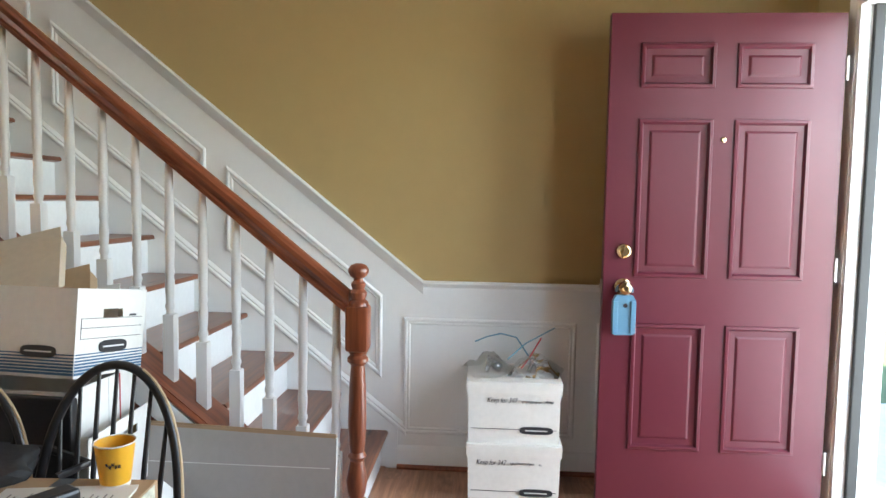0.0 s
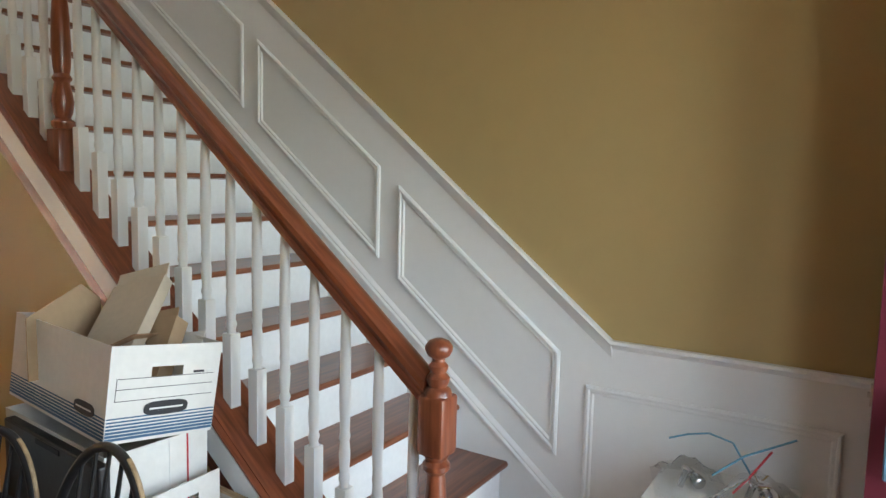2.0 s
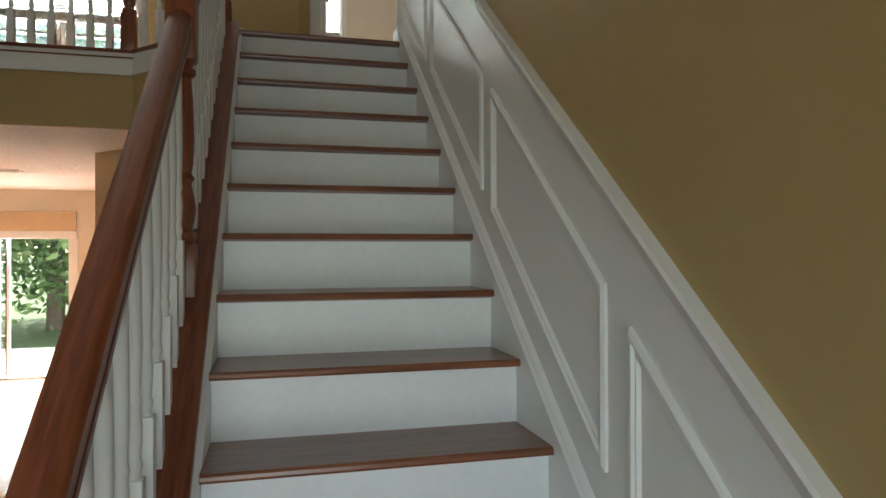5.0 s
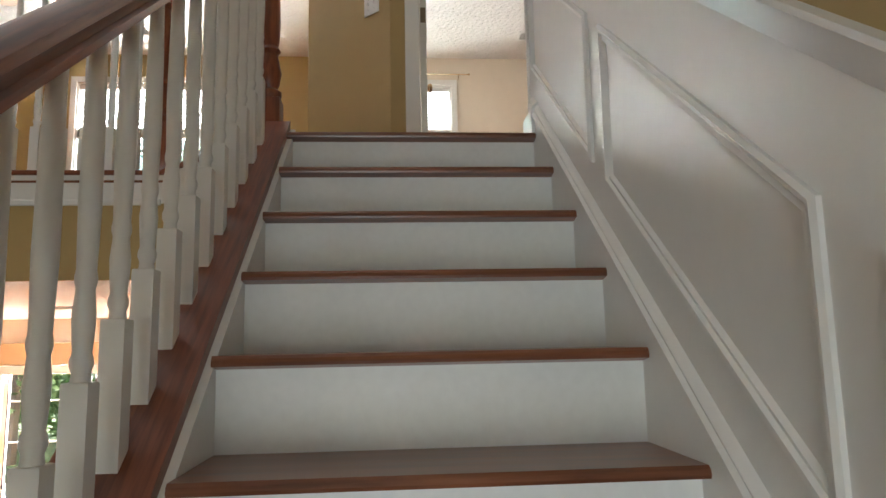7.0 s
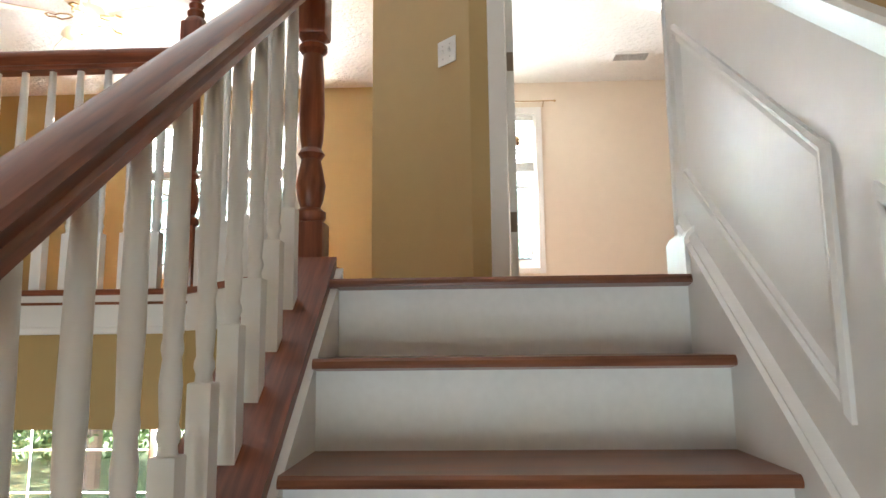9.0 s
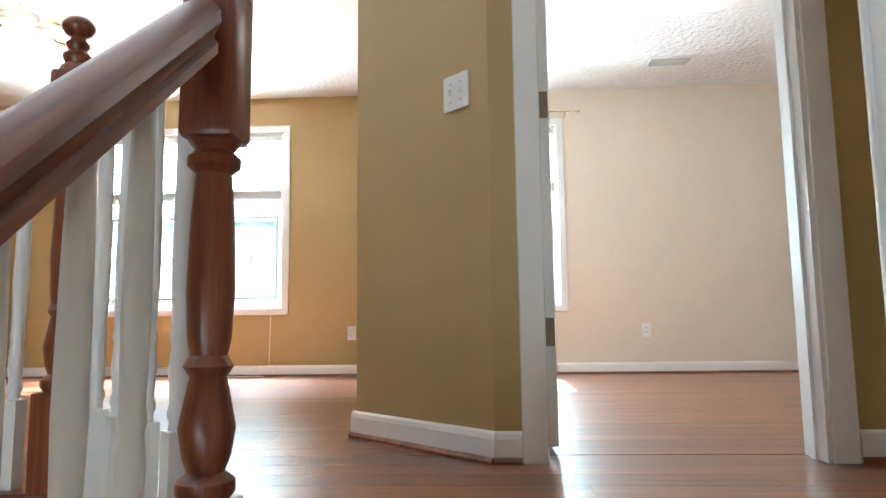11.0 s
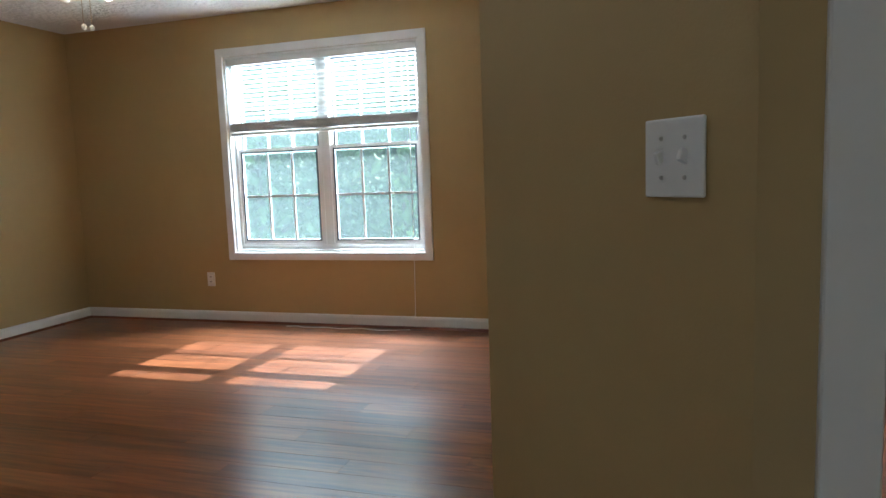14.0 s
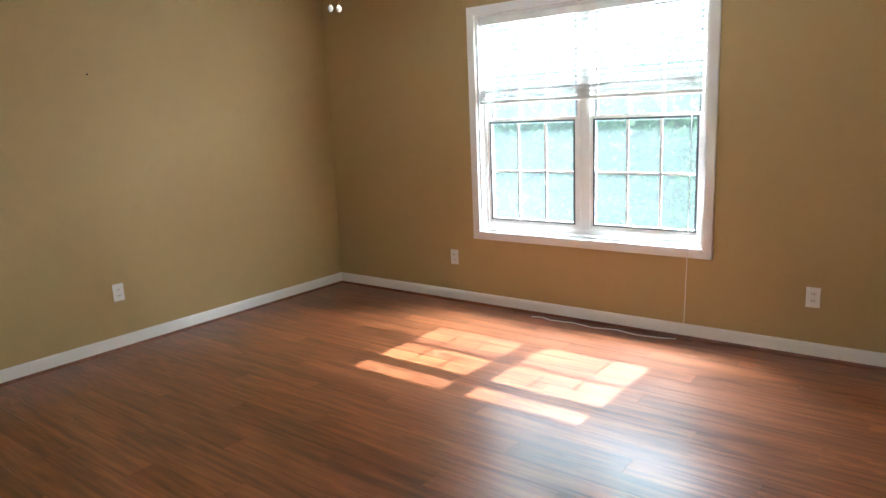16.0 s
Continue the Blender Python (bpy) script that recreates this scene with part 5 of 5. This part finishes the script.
def windsor(m, label):
    """A bow back chair: saddle seat, bow, spindles, turned legs and stretchers. Local: the back at +y, facing -y."""
    root = thing("windsor_chair", m, label, "chair", "dining chairs")
    bm = bmesh.new()
    n = 28
    top, mid_, bot = [], [], []
    for i in range(n):
        a = 2 * math.pi * i / n
        x, y = 0.215 * math.cos(a), 0.205 * math.sin(a)
        x *= 1.0 - 0.10 * (y > 0) * (y / 0.2)
        top.append(bm.verts.new((x * 0.97, y * 0.97, 0.445))), mid_.append(bm.verts.new((x, y, 0.432))), bot.append(bm.verts.new((x * 0.9, y * 0.9, 0.41)))
    c = bm.verts.new((0, -0.02, 0.432))
    for i in range(n):
        j = (i + 1) % n
        bm.faces.new((top[i], top[j], c)), bm.faces.new((mid_[i], mid_[j], top[j], top[i])), bm.faces.new((bot[i], bot[j], mid_[j], mid_[i]))
    bm.faces.new(bot[::-1])
    part("seat", bm, BLACK, root, "", True)

    def bow(u, off=0.0):
        a = math.pi * u
        x = (0.186 + off) * math.cos(a)
        z = 0.44 + (0.475 + off) * math.sin(a) ** 0.75
        return (x, 0.15 + 0.19 * (z - 0.44), z)

    bm = bmesh.new()
    tube(bm, [bow(i / 36) for i in range(37)], 0.0125, 10)
    part("bow", bm, BLACK, root, "", True)
    bm = bmesh.new()
    tube(bm, [bow(i / 36, 0.0085) for i in range(1, 15)], 0.0072, 8)
    part("worn_edge", bm, WORN, root, "bare worn wood on the bow's edge", True)
    for k in range(7):
        x = -0.126 + 0.042 * k
        u = math.acos(max(-1, min(1, x * 1.12 / 0.186))) / math.pi
        bx, by, bz = bow(u)
        bm = bmesh.new()
        tube(bm, [(x, 0.155, 0.435), (x + (bx - x) * 0.45, 0.155 + (by - 0.155) * 0.45, 0.44 + (bz - 0.44) * 0.45), (bx, by, bz)], [0.0055, 0.0075, 0.005], 8)
        part("spindle", bm, BLACK, root, "", True)
    feet = []
    for sx in (-1, 1):
        for sy in (-1, 1):
            p, q = Vector((sx * 0.13, sy * 0.12, 0.42)), Vector((sx * 0.19, sy * 0.185, 0.0))
            bm = bmesh.new()
            tube(bm, [p.lerp(q, t) for t in (0, 0.15, 0.35, 0.5, 0.56, 0.62, 0.8, 1.0)], [0.011, 0.014, 0.019, 0.014, 0.017, 0.013, 0.016, 0.010], 10)
            part("leg", bm, BLACK, root, "", True)
            feet.append((p, q))
    for sx in (0, 2):
        a, b = feet[sx][0].lerp(feet[sx][1], 0.6), feet[sx + 1][0].lerp(feet[sx + 1][1], 0.6)
        bm = bmesh.new()
        tube(bm, [a, a.lerp(b, 0.5), b], [0.007, 0.012, 0.007], 8)
        part("stretcher", bm, BLACK, root, "", True)
    return root


windsor(pose(-1.70, 0.478, 0, 0, 0, -87) @ Matrix.Diagonal((0.98, 0.92, 0.925, 1)), "black bow back chair with a worn edge behind the table")
windsor(pose(-1.75, 0.84, 0, 0, 0, -80) @ Matrix.Diagonal((1.0, 0.93, 0.89, 1)), "black bow back chair beside the stack of boxes")

TABLE = wood("scuffed_table_top", (0.09, 0.045, 0.025), (0.20, 0.11, 0.06), 0.45, "y", coat=0.1)
tb = thing("dining_table", pose(-2.03, 0.72, 0), "dark wooden dining table covered with papers", "table")
bm = bmesh.new()
box(bm, -0.50, 0.40, -0.34, 0.55, 0.547, 0.577, 0.006)
part("tabletop", bm, TABLE, tb)
for sx in (-1, 1):
    for sy in (-0.27, 0.47):
        bm = bmesh.new()
        lathe(bm, [(0.022, 0.0), (0.026, 0.05), (0.034, 0.22), (0.024, 0.38), (0.034, 0.42), (0.034, 0.548)], 14, at=(sx * 0.30 - 0.05, sy, 0))
        part("leg", bm, TABLE, tb, "", True)
bx = thing("cardboard_box", pose(-1.842, 0.445, 0.577, 0, 0, 4), "tan cardboard box with printed tape under the cup", "box")
bm = bmesh.new()
box(bm, -0.17, 0.17, -0.165, 0.17, 0.0, 0.050, 0.003)
part("body", bm, KRAFT, bx)
bm = bmesh.new()
box(bm, -0.10, 0.15, -0.1662, -0.1652, 0.004, 0.046)
part("tape", bm, mat("printed_tape", (0.55, 0.56, 0.46), 0.4, scale=60, vary=0.5), bx, "floral printed tape")
bm = bmesh.new()
box(bm, -0.16, 0.165, 0.02, 0.06, 0.0502, 0.0510)
part("tape", bm, mat("dark_blue_tape", (0.05, 0.07, 0.10), 0.4, scale=9, vary=0.1), bx, "dark blue tape")

YELLOW = mat("yellow_paper_cup", (0.80, 0.42, 0.03), 0.45, scale=9, vary=0.04)
cup = thing("paper_cup", pose(-1.70, 0.372, 0.6275) @ Matrix.Diagonal((1.0, 1.0, 0.90, 1)), "yellow paper coffee cup standing on the cardboard box", "cup")
bm = bmesh.new()
lathe(bm, [(0.031, 0.010), (0.0325, 0.012), (0.0435, 0.112), (0.0418, 0.112), (0.031, 0.014), (0.002, 0.014)], 28)
part("body", bm, YELLOW, cup, "", True)
bm = bmesh.new()
lathe(bm, [(0.0305, 0.0), (0.0315, 0.0), (0.0322, 0.0102), (0.030, 0.0102)], 28)
part("base_ring", bm, CARD, cup, "white paper base", True)
bm = bmesh.new()
tube(bm, [(0.0445 * math.cos(a), 0.0445 * math.sin(a), 0.1125) for a in (2 * math.pi * k / 28 for k in range(29))], 0.0022, 6)
part("rim", bm, CARD, cup, "white rolled paper rim", True)
bm = bmesh.new()
for k in range(5):
    pts = []
    for i in range(7):
        a = radians(182 + 9 * k + 1.2 * i)
        z = 0.062 + 0.0055 * math.sin(i * 2.1 + k) + (0.006 if k in (0, 2) else 0)
        r = 0.0332 + 0.0105 * z / 0.1 + 0.0008
        pts.append((r * math.cos(a), r * math.sin(a), z))
    tube(bm, pts, 0.0008, 5)
part("writing", bm, INK, cup, "dark cursive print")

PAPER = mat("printed_paper", (0.70, 0.68, 0.63), 0.8, scale=20, vary=0.06)
pp = thing("paper_stack", pose(-1.85, 0.435, 0.6285, 0, 0, 6), "stack of printed papers on the cardboard box", "papers")
for k in range(4):
    bm = bmesh.new()
    obox(bm, pose(0.003 * k, -0.002 * k, 0.0008 + 0.0016 * k, 0, 0, 1.5 * k), 0.216, 0.28, 0.0012)
    part("sheet", bm, PAPER, pp)
bm = bmesh.new()
for k in range(16):
    obox(bm, pose(random.uniform(-0.01, 0.01), -0.11 + 0.0145 * k, 0.0068, 0, 0, 4.5), random.uniform(0.12, 0.18), 0.003, 0.0006)
part("print_lines", bm, mat("grey_print", (0.25, 0.24, 0.23), 0.8), pp)
ph = thing("phone", pose(-1.845, 0.445, 0.6355, 0, 0, 61), "black handheld phone lying on the papers", "phone")
bm = bmesh.new()
obox(bm, pose(0, 0, 0.014), 0.056, 0.135, 0.028, 0.009)
part("body", bm, BLACK, ph)
bm = bmesh.new()
obox(bm, pose(0, 0.035, 0.0282), 0.036, 0.036, 0.001)
part("screen", bm, INK, ph)
bag = thing("shoulder_bag", pose(-1.70, 0.80, 0.577, 0, 0, 12) @ Matrix.Diagonal((1.2, 1.15, 1.1, 1)), "black fabric bag lying on the table", "bag")
bm = bmesh.new()
bmesh.ops.create_icosphere(bm, subdivisions=4, radius=1)
for v in bm.verts:
    n_ = 1 + 0.18 * noise.noise(v.co * 2.2)
    v.co = Vector((v.co.x * 0.14 * n_, v.co.y * 0.175 * n_, max(0.0, min(0.075, (v.co.z * 0.5 + 0.42) * 0.12 * n_))))
part("body", bm, mat("black_fabric", (0.02, 0.02, 0.022), 0.8, scale=20, vary=0.2, bump=0.3, bump_scale=90), bag, "", True)
bm = bmesh.new()
tube(bm, [(0.05, -0.2, 0.01), (0.12, -0.24, 0.012), (0.16, -0.15, 0.03), (0.13, -0.02, 0.06), (0.06, 0.1, 0.07)], 0.010, 8)
part("strap", bm, BLACK, bag, "", True)
sheet = thing("paper_sheet", pose(-1.72, 0.79, 0.6605, 0, 0, 20), "pale printed sheet lying on the black bag", "paper")
bm = bmesh.new()
obox(bm, pose(0, 0, 0.001), 0.10, 0.16, 0.0012)
part("sheet", bm, PAPER, sheet)
# Black panel added for the shade under the file box, beside the carton.
bd_ = thing("shade_panel", pose(-1.385, 0.77, 0.432, 0, 0, -4), "black panel standing in for the shadowed gap beside the white carton", "case")
bm = bmesh.new()
box(bm, -0.016, 0.016, -0.105, 0.46, 0.0, 0.292, 0.006)
part("shade_board", bm, BLACK, bd_)
bm = bmesh.new()
box(bm, -0.020, -0.0165, 0.10, 0.24, 0.27, 0.285, 0.001)
part("dark_strip", bm, INK, bd_)


# ---- floor boards, laid last ----
def plank_mesh(name, l, w, th, material):
    bm = bmesh.new()
    g = 0.0006
    box(bm, 0, l - g, 0, w - g, -th, 0, 0.0007, True)
    return finish(bm, name, material)


def lay(parent, me, l, w, z, rows):
    """Boards along x: each row is y, x0, x1, with staggered ends."""
    for i, (y, x0, x1) in enumerate(rows):
        x = x0
        first = l * ((0.37 * i) % 1.0) + 0.12
        while x < x1 - 0.02:
            n = min(first if x == x0 else l, x1 - x)
            piece("plank", me, parent, pose(x, y, z) @ Matrix.Diagonal((n / l, 1, 1, 1)))
            x += n


PW, PL = 0.1285, 1.29
loft_plank = plank_mesh("plank", PL, PW, 0.0095, LAMINATE)
rows = []
y = 3.3515
while y < 8.03:
    if y < 3.92 - PW:
        rows.append((y, -1.50 + max(0.0, 3.93 - y) * 1.0, 1.39))
    elif y < 4.40 - PW:
        rows.append((y, -5.38, 1.39))
    else:
        rows.append((y, -5.38, max(-1.03, -0.52 - (y + PW - 4.38)) - (0.0 if y > 4.8 else 0.01)))
    y += PW
lay(floor_up, loft_plank, PL, PW, UP, rows)
lay(floor_up, loft_plank, PL, PW, UP, [(4.53 + PW * i, -0.90, 3.09) for i in range(27)])
foyer_plank = plank_mesh("plank", 0.95, 0.0826, 0.0135, FOYERWOOD)
lay(floor_low, foyer_plank, 0.95, 0.0826, 0.0, [(-1.898 + 0.0826 * i, -2.3, -0.022) for i in range(23)])
